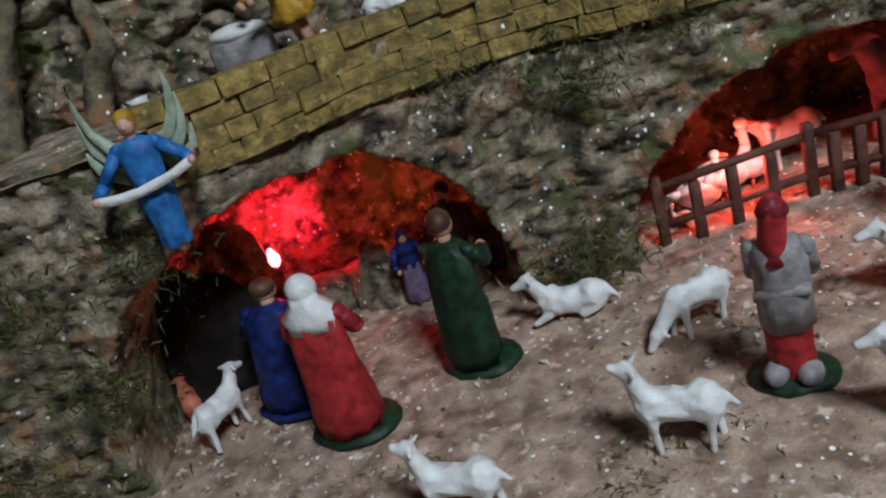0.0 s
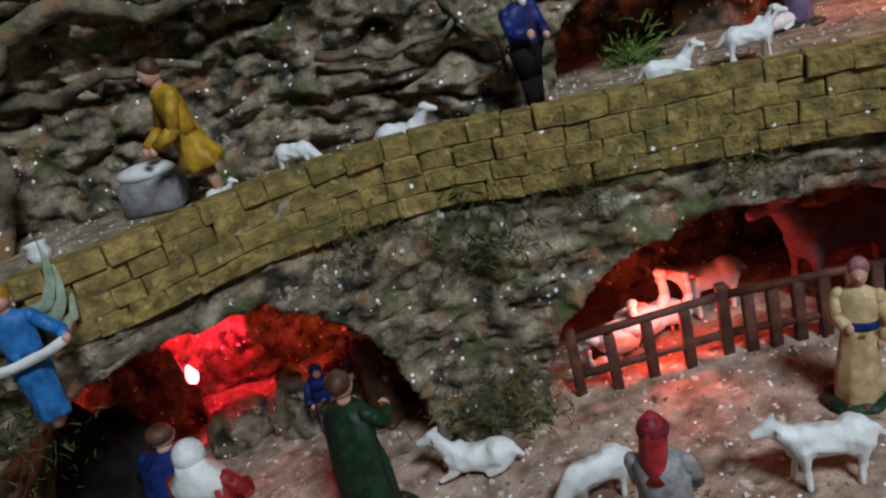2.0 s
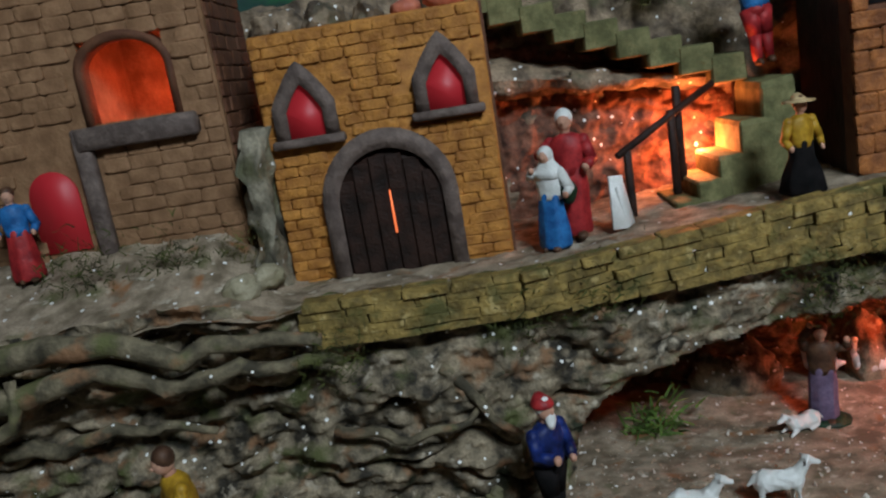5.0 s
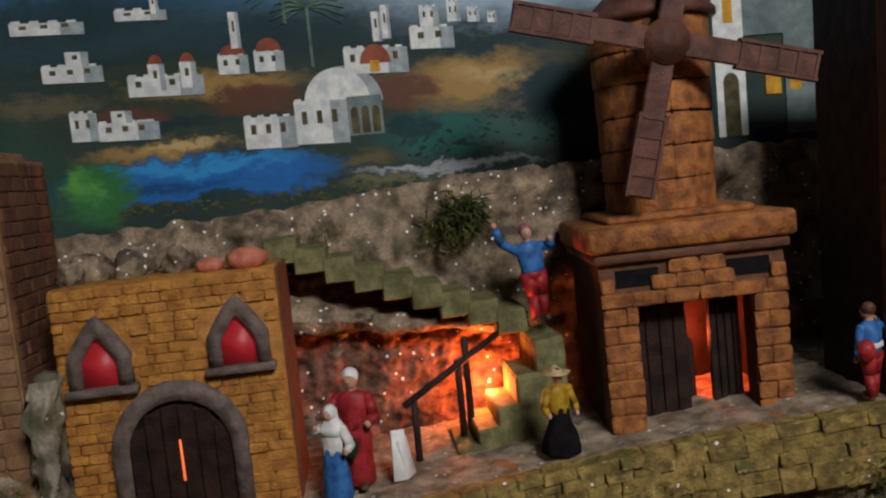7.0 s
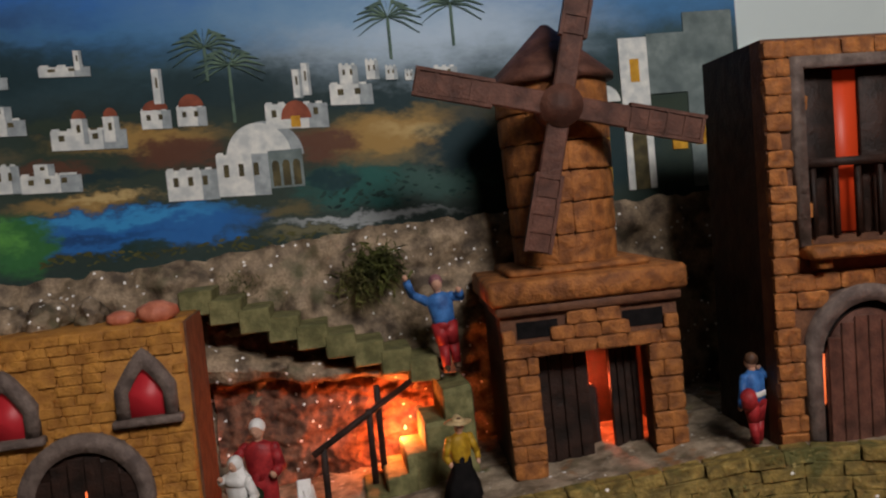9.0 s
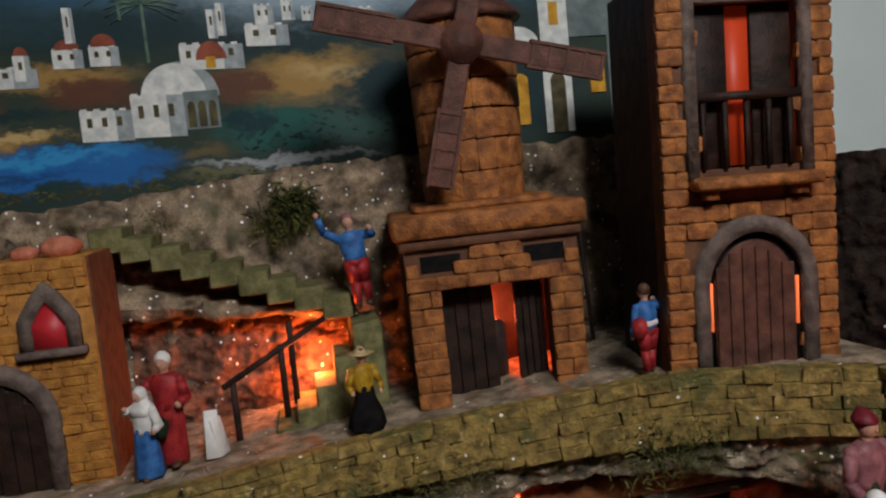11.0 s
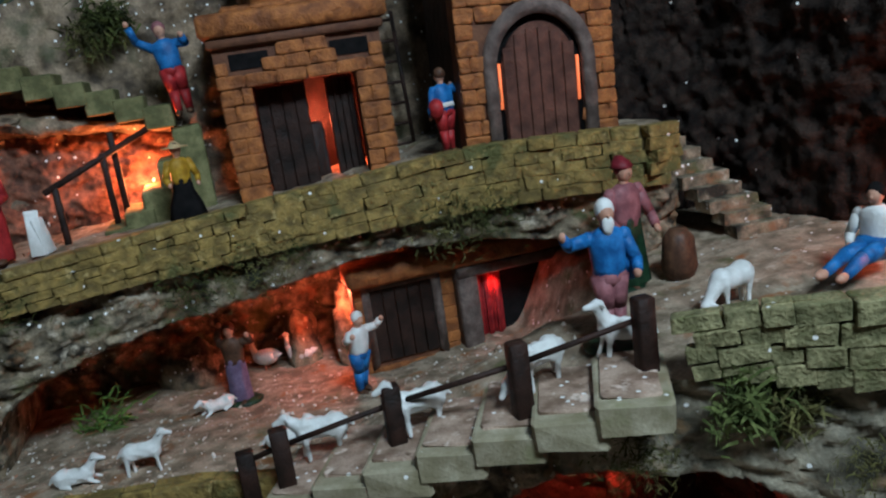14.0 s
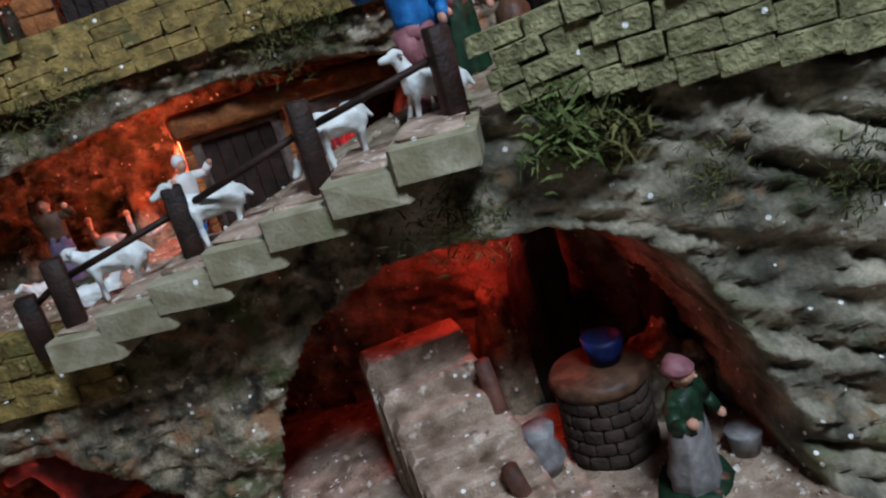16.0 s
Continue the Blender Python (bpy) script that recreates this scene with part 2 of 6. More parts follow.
def lathe(bm, rows, index=0, seg=20, folds=0, depth=0.0, turn=0.0):
    """Rings (z, rx, ry, dx, dy) about the upright axis, closed at both ends."""
    rings = []
    for z, rx, ry, dx, dy in rows:
        ring = []
        for i in range(seg):
            a = 2 * math.pi * i / seg
            k = 1 + depth * math.cos(folds * a + turn)
            ring.append(bm.verts.new((dx + rx * k * math.cos(a), dy + ry * k * math.sin(a), z)))
        rings.append(ring)
    for p, q in zip(rings, rings[1:]):
        for i in range(seg):
            bm.faces.new((p[i], p[(i + 1) % seg], q[(i + 1) % seg], q[i])).material_index = index
    bm.faces.new(rings[0][::-1]).material_index = index
    bm.faces.new(rings[-1]).material_index = index


def tube(bm, pts, radius, index=0, seg=8, taper=0.4):
    """A bent, tapering branch through pts."""
    rings = []
    for k, p in enumerate(pts):
        p = Vector(p)
        d = (Vector(pts[min(k + 1, len(pts) - 1)]) - Vector(pts[max(k - 1, 0)])).normalized()
        q = d.to_track_quat("Z", "Y")
        r = radius * (1 - (1 - taper) * k / (len(pts) - 1))
        rings.append([bm.verts.new(p + q @ Vector((r * math.cos(2 * math.pi * i / seg), r * math.sin(2 * math.pi * i / seg), 0))) for i in range(seg)])
    for p, q in zip(rings, rings[1:]):
        for i in range(seg):
            bm.faces.new((p[i], p[(i + 1) % seg], q[(i + 1) % seg], q[i])).material_index = index
    bm.faces.new(rings[0][::-1]).material_index = index
    bm.faces.new(rings[-1]).material_index = index


def piece_mesh(name, material, seed, bevel=0.16, jitter=0.07, smooth=True):
    """A worn block, one unit each way, to be scaled for each piece."""
    rnd = random.Random(seed)
    bm = bmesh.new()
    bmesh.ops.create_cube(bm, size=1.0)
    for v in bm.verts:
        v.co += Vector([rnd.uniform(-jitter, jitter) for _ in range(3)])
    bmesh.ops.bevel(bm, geom=list(bm.edges), offset=bevel, segments=1, affect="EDGES")
    me = bpy.data.meshes.new(name)
    bm.to_mesh(me)
    bm.free()
    me.materials.append(material)
    me.polygons.foreach_set("use_smooth", [smooth] * len(me.polygons))
    return me


def piece(name, me, parent, m):
    ob = new(name, me)
    ob.parent = parent
    ob.matrix_basis = m
    return ob


# ---------------------------------------------------------------- plan of the place
FRONT = [(-0.75, 0.36), (-0.45, 0.43), (-0.27, 0.450), (-0.20, 0.460), (-0.165, 0.480), (-0.137, 0.499), (-0.088, 0.534), (-0.03, 0.556), (0.036, 0.567), (0.087, 0.553),
         (0.21, 0.540), (0.30, 0.525), (0.37, 0.495), (0.45, 0.460), (0.50, 0.437), (0.57, 0.383), (0.64, 0.331), (0.70, 0.289), (0.75, 0.258), (0.85, 0.205), (1.1, 0.10)]
BACK = [(-0.75, 0.56), (-0.30, 0.63), (-0.137, 0.655), (0.0, 0.655), (0.10, 0.655), (0.30, 0.665), (0.43, 0.660), (0.56, 0.643), (0.62, 0.628), (0.69, 0.600), (0.75, 0.568), (0.80, 0.60)]
STAIR_Z = [(0.36, 0.372), (0.60, 0.447), (0.70, 0.458), (0.80, 0.475), (1.1, 0.49)]


def front(x):
    return along(FRONT, x)


def back(x):
    return along(BACK, x)


def ground_z(x, y):
    return along([(-0.6, 0.115), (-0.165, 0.127), (0.02, 0.136), (0.15, 0.144), (0.27, 0.158), (0.45, 0.172), (0.62, 0.185), (1.1, 0.19)], x) + 0.0035 * rough3(x, y, 0, 30, 3)


def terrace_z(x, y):
    return 0.370 + (along(STAIR_Z, x) - 0.372) * max(fade(0.60, 0.50, y), fade(0.64, 0.70, x)) - 0.012 * fade(0.60, 0.72, y) * fade(0.62, 0.5, x) + 0.002 * rough3(x, y, 3, 35, 3)


def upper_z(x, y):
    low = along([(-0.03, 0.538), (0.12, 0.536), (0.35, 0.552), (0.45, 0.560), (0.60, 0.580), (0.75, 0.578)], x)
    return low + fade(-0.05, -0.12, x) * (0.01 + 0.42 * max(0, y - 0.63)) + 0.003 * rough3(x, y, 7, 40, 3)


def arch(x, z, cx, left, right, z0, height, power=2.2):
    dx = (x - cx) / (left if x < cx else right)
    return abs(dx) ** power + (max(0.0, z - z0) / height) ** power


def front_face(x, z):
    y = front(x) + 0.010 * rough3(x, 0, z, 22) + 0.005 * rough3(x, 5, z * 2.2, 60) + 0.003 * rough3(x, 9, z * 1.6, 150, 2)
    y -= fade(0.58, 0.68, x) * (0.040 * (abs(noise.noise(Vector((x * 13 + z * 26, z * 5 - x * 3, 2)))) - 0.25) + 0.020 * (abs(noise.noise(Vector((x * 34 + z * 66, z * 10 - x * 6, 4)))) - 0.25) + 0.008 * (abs(noise.noise(Vector((x * 80 + z * 150, z * 22 - x * 14, 9)))) - 0.25))
    wobble = 0.05 * rough3(x, 1, z, 30)
    side, rise = 0.0, 0.0
    for depth, flare, form in ((0.300, 0.24, (-0.160, 0.160, 0.138, 0.125, 0.186)), (0.185, 0.24, (0.245, 0.172, 0.165, 0.135, 0.152)), (0.230, 0.50, (0.610, 0.165, 0.122, 0.15, 0.226, 2.4))):
        inner = fade(1.03, 0.86, arch(x, z, *form) + wobble)
        y += depth * inner
        swell = inner * fade(1.0, 0.55, abs(y - front(x)) / depth * 0.5 + 0.3)
        side += flare * (x - form[0]) * swell
        rise += 0.12 * max(0.0, z - form[3]) * swell
    return x + side, y, z + rise


def front_top(x):
    return terrace_z(x, front(x) + 0.02) + 0.004


def back_face(x, z):
    y = back(x) + 0.012 * rough3(x, 2, z, 20) + 0.006 * rough3(x, 8, z * 1.8, 55) + 0.003 * rough3(x, 9, z, 150, 2)
    y -= 0.030 * fade(-0.02, -0.10, x) * fade(0.47, 0.545, z)
    bend = z + 0.10 * x + 0.050 * noise.noise(Vector((x * 11, 3, z * 9))) + 0.02 * noise.noise(Vector((x * 27, 6, z * 22)))
    layer = noise.noise(Vector((x * 6 + 2, 1.5, bend * 24))) + 0.5 * noise.noise(Vector((x * 17, 4.5, bend * 50)))
    crack = math.exp(-(layer / 0.13) ** 2)
    y += fade(0.20, 0.12, x) * (0.011 * crack - 0.010 * abs(layer))
    y += 0.165 * fade(1.03, 0.90, arch(x, z, 0.430, 0.295, 0.32, 0.35, along([(0.13, 0.105), (0.35, 0.122), (0.48, 0.144), (0.75, 0.146)], x), 3.6) + 0.06 * rough3(x, 1, z, 30))
    return y


def back_top(x):
    return upper_z(x, back(x)) + 0.002


front_rock = sheet("rock_face_front", lambda u, v: (lambda x: front_face(x, 0.06 + v * (front_top(x) - 0.06)))(-0.75 + u * 1.30), 400, 100, ROCK)
tagged(front_rock, "mossy grey-brown rock face with dark grotto openings", "rock", kind="structure")
right_rock = sheet("rock_face_right", lambda u, v: (lambda x: front_face(x, 0.06 + v * (front_top(x) - 0.06)))(0.55 + u * 0.55), 190, 110, ROCK_GREY)
tagged(right_rock, "folded grey-green papier-mache rock round the well grotto", "rock", kind="structure")
back_rock = sheet("rock_face_back", lambda u, v: (lambda x: (lambda z: (x, back_face(x, z), z))(0.33 + v * (back_top(x) - 0.33)))(-0.75 + u * 1.53), 460, 120, ROCK)
tagged(back_rock, "rough brown rock face behind the middle terrace", "rock", kind="structure")
ground = sheet("ground", lambda u, v: (lambda x, y: (x, y, ground_z(x, y)))(-0.8 + u * 1.95, 0.02 + v * 0.80), 420, 170, SAND)
tagged(ground, "sandy ground strewn with pale chips", "ground", kind="structure")
terrace = sheet("terrace_floor", lambda u, v: (lambda x: (lambda y: (x, y, terrace_z(x, y)))(front(x) - 0.004 + v * (0.86 - front(x))))(-0.75 + u * 1.85), 360, 80, EARTH)
tagged(terrace, "earthy middle terrace floor with sparse moss", "ground", kind="structure")
upper = sheet("upper_terrace_floor", lambda u, v: (lambda x: (lambda y: (x, y, upper_z(x, y)))(back(x) - 0.012 - 0.03 * fade(-0.02, -0.10, x) + v * (0.93 - back(x))))(-0.75 + u * 1.53), 300, 60, EARTH)
tagged(upper, "earthy upper terrace floor behind the ochre wall", "ground", kind="structure")


def rear_rock(u, v):
    x = -0.75 + u * 1.60
    z = 0.50 + v * (along([(-0.10, 0.768), (0.11, 0.775), (0.30, 0.792), (0.68, 0.793), (0.85, 0.77)], x) - 0.50 + 0.006 * rough3(x, 0, 0, 40))
    return (x, 0.872 + 0.016 * rough3(x, 4, z, 22) - 0.012 * (1 - v) + 0.010 * max(0, v - 0.93) / 0.07, z)


tagged(sheet("rock_face_rear", rear_rock, 300, 70, ROCK_REAR), "brown glittering rock ledge below the painted backdrop", "rock", kind="structure")

SIDE = [(0.0, (0.735, 0.70)), (0.25, (0.800, 0.690)), (0.45, (0.850, 0.640)), (0.62, (0.875, 0.545)), (0.80, (0.890, 0.44)), (1.0, (0.905, 0.30))]


def side_rock(u, v):
    x, y = along([(k, p[0]) for k, p in SIDE], u), along([(k, p[1]) for k, p in SIDE], u)
    top = along([(0, 0.752), (0.5, 0.750), (1.0, 0.72)], u)
    z = 0.42 + v * (top - 0.42) + 0.004 * rough3(x, y, 0, 50)
    bumpy = 0.010 * rough3(x, y, z, 24) + 0.005 * rough3(x, y, z, 80)
    return (x + bumpy, y + bumpy * 0.6, z)


tagged(sheet("rock_wall_side", side_rock, 150, 110, BARK), "dark brown bark-like rock wall", "rock", kind="structure")


def ledge_rock(u, v):
    x = 0.108 + u * 0.235
    a = 2 * math.pi * v
    low, high = along([(0.108, 0.651), (0.34, 0.632)], x), along([(0.108, 0.688), (0.34, 0.640)], x)
    bumpy = 0.006 * rough3(x, math.cos(a), math.sin(a), 3) + 0.004 * rough3(x * 40, math.cos(a), math.sin(a), 1)
    return (x, 0.856 - 0.032 * math.cos(a) + bumpy, (low + high) / 2 + (high - low) / 2 * math.sin(a) + bumpy)


tagged(sheet("rock_ledge", ledge_rock, 90, 24, ROCK_REAR), "brown rough rock ledge under the rear steps", "rock", kind="structure")

# Dark red tone paints in the shadow band below the rear steps.
SHADOW_ROCK = mat("dark_red_shadow_rock", (0.31, 0.135, 0.08), (0.06, 0.028, 0.018), 70, 0.8, 0.6, 300, 0.3, 0.10)


def shadow_rock(u, v):
    x = 0.112 + u * 0.25
    z = 0.52 + v * (0.712 - 0.36 * (x - 0.112) - 0.52)
    return (x, 0.862 - 0.014 * (1 - v) + 0.010 * rough3(x, 1, z * 1.5, 22) + 0.004 * rough3(x, 6, z, 80), z)


tagged(sheet("rock_face_hearth", shadow_rock, 130, 90, SHADOW_ROCK), "reddish rock behind the fire, coloured dark for the shadow under the steps", "rock", kind="structure")


# ---------------------------------------------------------------- stone retaining walls
def stone_wall(name, label, line, x0, x1, base, top, courses, length, material, proud=0.010):
    core = sheet(name, lambda u, v: (lambda x: (x, line(x) - 0.004, base(x) + v * (top(x) - base(x))))(x0 + u * (x1 - x0)), 80, 4, MORTAR)
    tagged(core, label, "wall", kind="structure")
    meshes = [piece_mesh("stone", material, 40 + k, 0.045, 0.055, False) for k in range(9)]
    rnd = random.Random(len(name))
    for c in range(courses):
        x = x0 - rnd.random() * length * 0.5
        while x < x1:
            dx = length * rnd.uniform(0.7, 1.35)
            m = min(max(x + dx / 2, x0), x1)
            slope = (line(m + 0.006) - line(m - 0.006)) / 0.012
            dx_long = dx * math.sqrt(1 + slope * slope)
            h = (top(m) - base(m)) / courses
            lean = math.atan((top(m + 0.01) - top(m - 0.01)) / 0.02)
            thick = proud * rnd.uniform(0.7, 1.25)
            at = pose(m, line(m) - 0.003 - thick * 0.15 + (0.003 if c == courses - 1 else 0), base(m) + (c + 0.5) * h, 0, -math.degrees(lean) + rnd.uniform(-2, 2), math.degrees(math.atan(slope)) + rnd.uniform(-3, 3))
            piece("stone", rnd.choice(meshes), core, at @ Matrix.Diagonal((dx_long * 0.985, thick * (1.8 if c == courses - 1 else 1.0), h * 0.985, 1)))
            x += dx
    return core

# ---------------------------------------------------------------- the room round the display
def slab(name, lo, hi, material, label, category, kind="structure"):
    bm = bmesh.new()
    box(bm, lo, hi)
    return tagged(part(name, bm, material, None, label, smooth=False), "", category, kind=kind)


slab("room_floor", (-1.6, -2.1, -0.84), (2.4, 1.1, -0.80), FLOOR, "dim brown floor of the room", "floor")
slab("ceiling", (-1.6, -2.1, 1.75), (2.4, 1.6, 1.80), PLASTER, "plain plaster ceiling of the room", "ceiling")
slab("wall_west", (-1.64, -2.1, -0.80), (-1.6, 1.6, 1.75), PLASTER, "plain plaster wall of the room", "wall")
slab("wall_east", (2.4, -2.1, -0.80), (2.44, 1.6, 1.75), PLASTER, "plain plaster wall of the room", "wall")
slab("wall_south", (-1.6, -2.14, -0.80), (2.4, -2.1, 1.75), PLASTER, "plain plaster wall behind the viewer", "wall")
slab("wall_north", (-1.6, 1.06, -0.80), (1.215, 1.10, 1.75), TEAL_WALL, "pale teal plaster wall behind the display", "wall")
slab("wall_passage", (1.215, 1.56, -0.80), (2.4, 1.60, 1.75), WOOD, "dark wall beyond the doorway", "wall")
slab("door_jamb", (1.215, 1.03, -0.80), (1.262, 1.11, 1.75), C_BROWN, "dark brown wooden door jamb", "trim")
slab("display_table", (-0.8, 0.03, -0.80), (1.14, 1.0, 0.075), WOOD, "dark wooden base under the landscape", "table")


# ---------------------------------------------------------------- painted backdrop
def paint(name, light, dark, scale=30):
    return mat(name, light, dark, scale, 0.6, 0.08, 160, 0.12)


P_SKY = paint("painted_sky", (0.16, 0.28, 0.38), (0.03, 0.08, 0.15), 6)
P_WHITE = paint("painted_white_house", (0.78, 0.80, 0.74), (0.50, 0.55, 0.54), 90)
P_BLUISH = paint("painted_house_side", (0.40, 0.46, 0.47), (0.24, 0.29, 0.30), 90)
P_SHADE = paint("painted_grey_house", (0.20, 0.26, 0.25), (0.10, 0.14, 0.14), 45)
P_DOME = paint("painted_red_dome", (0.36, 0.10, 0.055), (0.18, 0.05, 0.03), 45)
P_DARK = paint("painted_opening", (0.13, 0.11, 0.05), (0.05, 0.045, 0.025), 60)
P_YELLOW = paint("painted_lit_window", (0.72, 0.40, 0.05), (0.40, 0.18, 0.02), 60)
P_PALM = paint("painted_palm", (0.13, 0.22, 0.15), (0.05, 0.10, 0.085), 60)
BOARD_Y = 0.905
bm = bmesh.new()
box(bm, (-0.78, BOARD_Y, 0.62), (0.735, BOARD_Y + 0.012, 1.30))
backdrop = tagged(part("painted_backdrop", bm, P_SKY, None, "painted canvas of an eastern town beside a blue lake", smooth=False), "", "painting")
LAYER = [0]


def soften_paint(m):
    """The painter's blended ground: sky, wood, fields and lake brushed into one another on the canvas."""
    t = m.node_tree
    n, link = t.nodes, t.links.new
    spot = n.new("ShaderNodeNewGeometry").outputs["Position"]
    base = n["Principled BSDF"].inputs["Base Color"]
    grain = base.links[0].from_socket

    def op(kind, a, b=0.0, c=0.0):
        q = n.new("ShaderNodeMath")
        q.operation = kind
        for sock, v in zip(q.inputs, (a, b, c)):
            if isinstance(v, (int, float)):
                sock.default_value = v
            else:
                link(v, sock)
        return q.outputs[0]

    def brush(scale, stretch):
        p = n.new("ShaderNodeVectorMath")
        p.operation = "MULTIPLY"
        p.inputs[1].default_value = (1.0, 1.0, stretch)
        link(spot, p.inputs[0])
        q = n.new("ShaderNodeTexNoise")
        q.inputs["Scale"].default_value, q.inputs["Detail"].default_value, q.inputs["Roughness"].default_value = scale, 6, 0.62
        link(p.outputs[0], q.inputs["Vector"])
        return op("SUBTRACT", q.outputs["Fac"], 0.5)

    axes = n.new("ShaderNodeSeparateXYZ")
    link(spot, axes.inputs[0])
    wide, fine = brush(22, 1.8), brush(75, 2.2)
    px = op("ADD", op("MULTIPLY_ADD", wide, 0.09, axes.outputs["X"]), op("MULTIPLY", fine, 0.03))
    pz = op("ADD", op("MULTIPLY_ADD", wide, -0.045, axes.outputs["Z"]), op("MULTIPLY", fine, 0.018))
    ramp = n.new("ShaderNodeValToRGB")
    stops = ((0.0, (0.02, 0.035, 0.02)), (0.28, (0.03, 0.045, 0.024)), (0.46, (0.03, 0.045, 0.02)), (0.58, (0.016, 0.032, 0.024)), (0.72, (0.03, 0.075, 0.09)), (0.86, (0.04, 0.19, 0.40)), (1.0, (0.015, 0.15, 0.48)))
    while len(ramp.color_ramp.elements) < len(stops):
        ramp.color_ramp.elements.new(0.5)
    for e, (at, c) in zip(ramp.color_ramp.elements, stops):
        e.position, e.color = at, (*c, 1)
    link(op("MULTIPLY_ADD", pz, 3.4, -2.60), ramp.inputs[0])
    now = ramp.outputs[0]

    def over(colour, fac):
        nonlocal now
        q = n.new("ShaderNodeMix")
        q.data_type = "RGBA"
        if isinstance(fac, float):
            q.inputs["Factor"].default_value = fac
        else:
            link(fac, q.inputs["Factor"])
        link(now, q.inputs["A"])
        if isinstance(colour, tuple):
            q.inputs["B"].default_value = (*colour, 1)
        else:
            link(colour, q.inputs["B"])
        now = q.outputs["Result"]

    def dab(cx, cz, rx, rz, colour, edge=0.5, strength=0.9):
        d = op("SQRT", op("ADD", op("POWER", op("DIVIDE", op("SUBTRACT", px, cx), rx), 2.0), op("POWER", op("DIVIDE", op("SUBTRACT", pz, cz), rz), 2.0)))
        r = n.new("ShaderNodeMapRange")
        r.interpolation_type = "SMOOTHSTEP"
        for key, v in (("From Min", 1.0 - edge), ("From Max", 1.0 + edge * 0.4), ("To Min", strength), ("To Max", 0.0)):
            r.inputs[key].default_value = v
        link(d, r.inputs["Value"])
        over(colour, r.outputs["Result"])

    ochre, pale, rust, teal, night = (0.40, 0.235, 0.06), (0.58, 0.42, 0.17), (0.12, 0.042, 0.014), (0.008, 0.10, 0.075), (0.008, 0.026, 0.024)
    dab(0.37, 1.000, 0.20, 0.055, (0.50, 0.66, 0.78), 0.9, 0.9)
    dab(0.24, 1.035, 0.18, 0.045, (0.16, 0.36, 0.55), 0.9, 0.7)
    dab(-0.10, 0.985, 0.16, 0.035, night, 0.7)
    dab(-0.12, 1.035, 0.14, 0.02, (0.02, 0.08, 0.20), 0.8)
    dab(0.15, 0.955, 0.12, 0.022, night, 0.7, 0.8)
    dab(0.335, 0.888, 0.115, 0.030, ochre, 0.55, 0.95)
    dab(0.37, 0.892, 0.06, 0.010, pale, 0.8, 0.8)
    dab(0.34, 0.865, 0.08, 0.012, (0.15, 0.12, 0.05), 0.7)
    dab(0.06, 0.905, 0.09, 0.014, ochre, 0.7)
    dab(-0.11, 0.897, 0.06, 0.012, (0.13, 0.10, 0.045), 0.7)
    dab(-0.01, 0.846, 0.075, 0.011, ochre, 0.7)
    dab(0.02, 0.849, 0.05, 0.005, pale, 0.8)
    dab(0.098, 0.889, 0.055, 0.018, rust, 0.5, 0.95)
    dab(0.25, 0.884, 0.040, 0.022, rust, 0.5, 0.95)
    dab(-0.03, 0.880, 0.05, 0.008, rust, 0.6)
    dab(0.01, 0.868, 0.07, 0.007, night, 0.6)
    dab(0.405, 0.872, 0.058, 0.045, night, 0.5, 1.0)
    dab(0.33, 0.930, 0.11, 0.012, night, 0.7, 0.9)
    dab(-0.02, 0.925, 0.10, 0.010, (0.03, 0.045, 0.02), 0.6)
    dab(0.285, 0.836, 0.070, 0.026, teal, 0.5, 1.0)
    dab(0.255, 0.845, 0.030, 0.012, (0.004, 0.03, 0.028), 0.5, 0.95)
    dab(0.37, 0.832, 0.07, 0.018, (0.03, 0.085, 0.06), 0.6)
    dab(0.55, 0.85, 0.09, 0.05, night, 0.6)
    dab(0.02, 0.813, 0.165, 0.025, (0.004, 0.13, 0.40), 0.28, 1.0)
    dab(0.03, 0.826, 0.12, 0.008, (0.01, 0.30, 0.62), 0.7, 0.9)
    dab(-0.03, 0.806, 0.12, 0.006, (0.004, 0.05, 0.17), 0.8, 0.9)
    dab(0.20, 0.818, 0.035, 0.010, (0.13, 0.10, 0.03), 0.7)
    dab(0.29, 0.801, 0.10, 0.006, (0.40, 0.43, 0.42), 0.6)
    dab(0.23, 0.790, 0.05, 0.006, (0.16, 0.14, 0.06), 0.7)
    dab(0.055, 0.790, 0.035, 0.009, (0.012, 0.035, 0.018), 0.6)
    dab(-0.072, 0.808, 0.045, 0.034, (0.02, 0.15, 0.025), 0.4, 1.0)
    dab(-0.085, 0.818, 0.022, 0.018, (0.09, 0.36, 0.05), 0.7, 0.9)
    dab(-0.14, 0.80, 0.05, 0.09, (0.02, 0.06, 0.03), 0.5)
    over(grain, 0.10)
    link(now, base)


soften_paint(P_SKY)


def flat(name, pts, material, label=""):
    """A painted shape: a thin prism on the board from its outline in x and z."""
    LAYER[0] += 1
    y = BOARD_Y - 0.0006 - 0.000006 * LAYER[0]
    bm = bmesh.new()
    a = [bm.verts.new((x, y, z)) for x, z in pts]
    b = [bm.verts.new((x, BOARD_Y - 0.0002, z)) for x, z in pts]
    bm.faces.new(a)
    for i in range(len(pts)):
        j = (i + 1) % len(pts)
        bm.faces.new((a[i], a[j], b[j], b[i]))
    return part(name, bm, material, backdrop, label, smooth=False)


def rect(x, z, w, h, skew=0.0):
    return [(x, z), (x + w, z + skew), (x + w, z + h + skew), (x, z + h)]


def dome(cx, z, r, k=1.0, n=18):
    return [(cx + r * math.cos(math.pi * i / n), z + k * r * math.sin(math.pi * i / n)) for i in range(n + 1)]


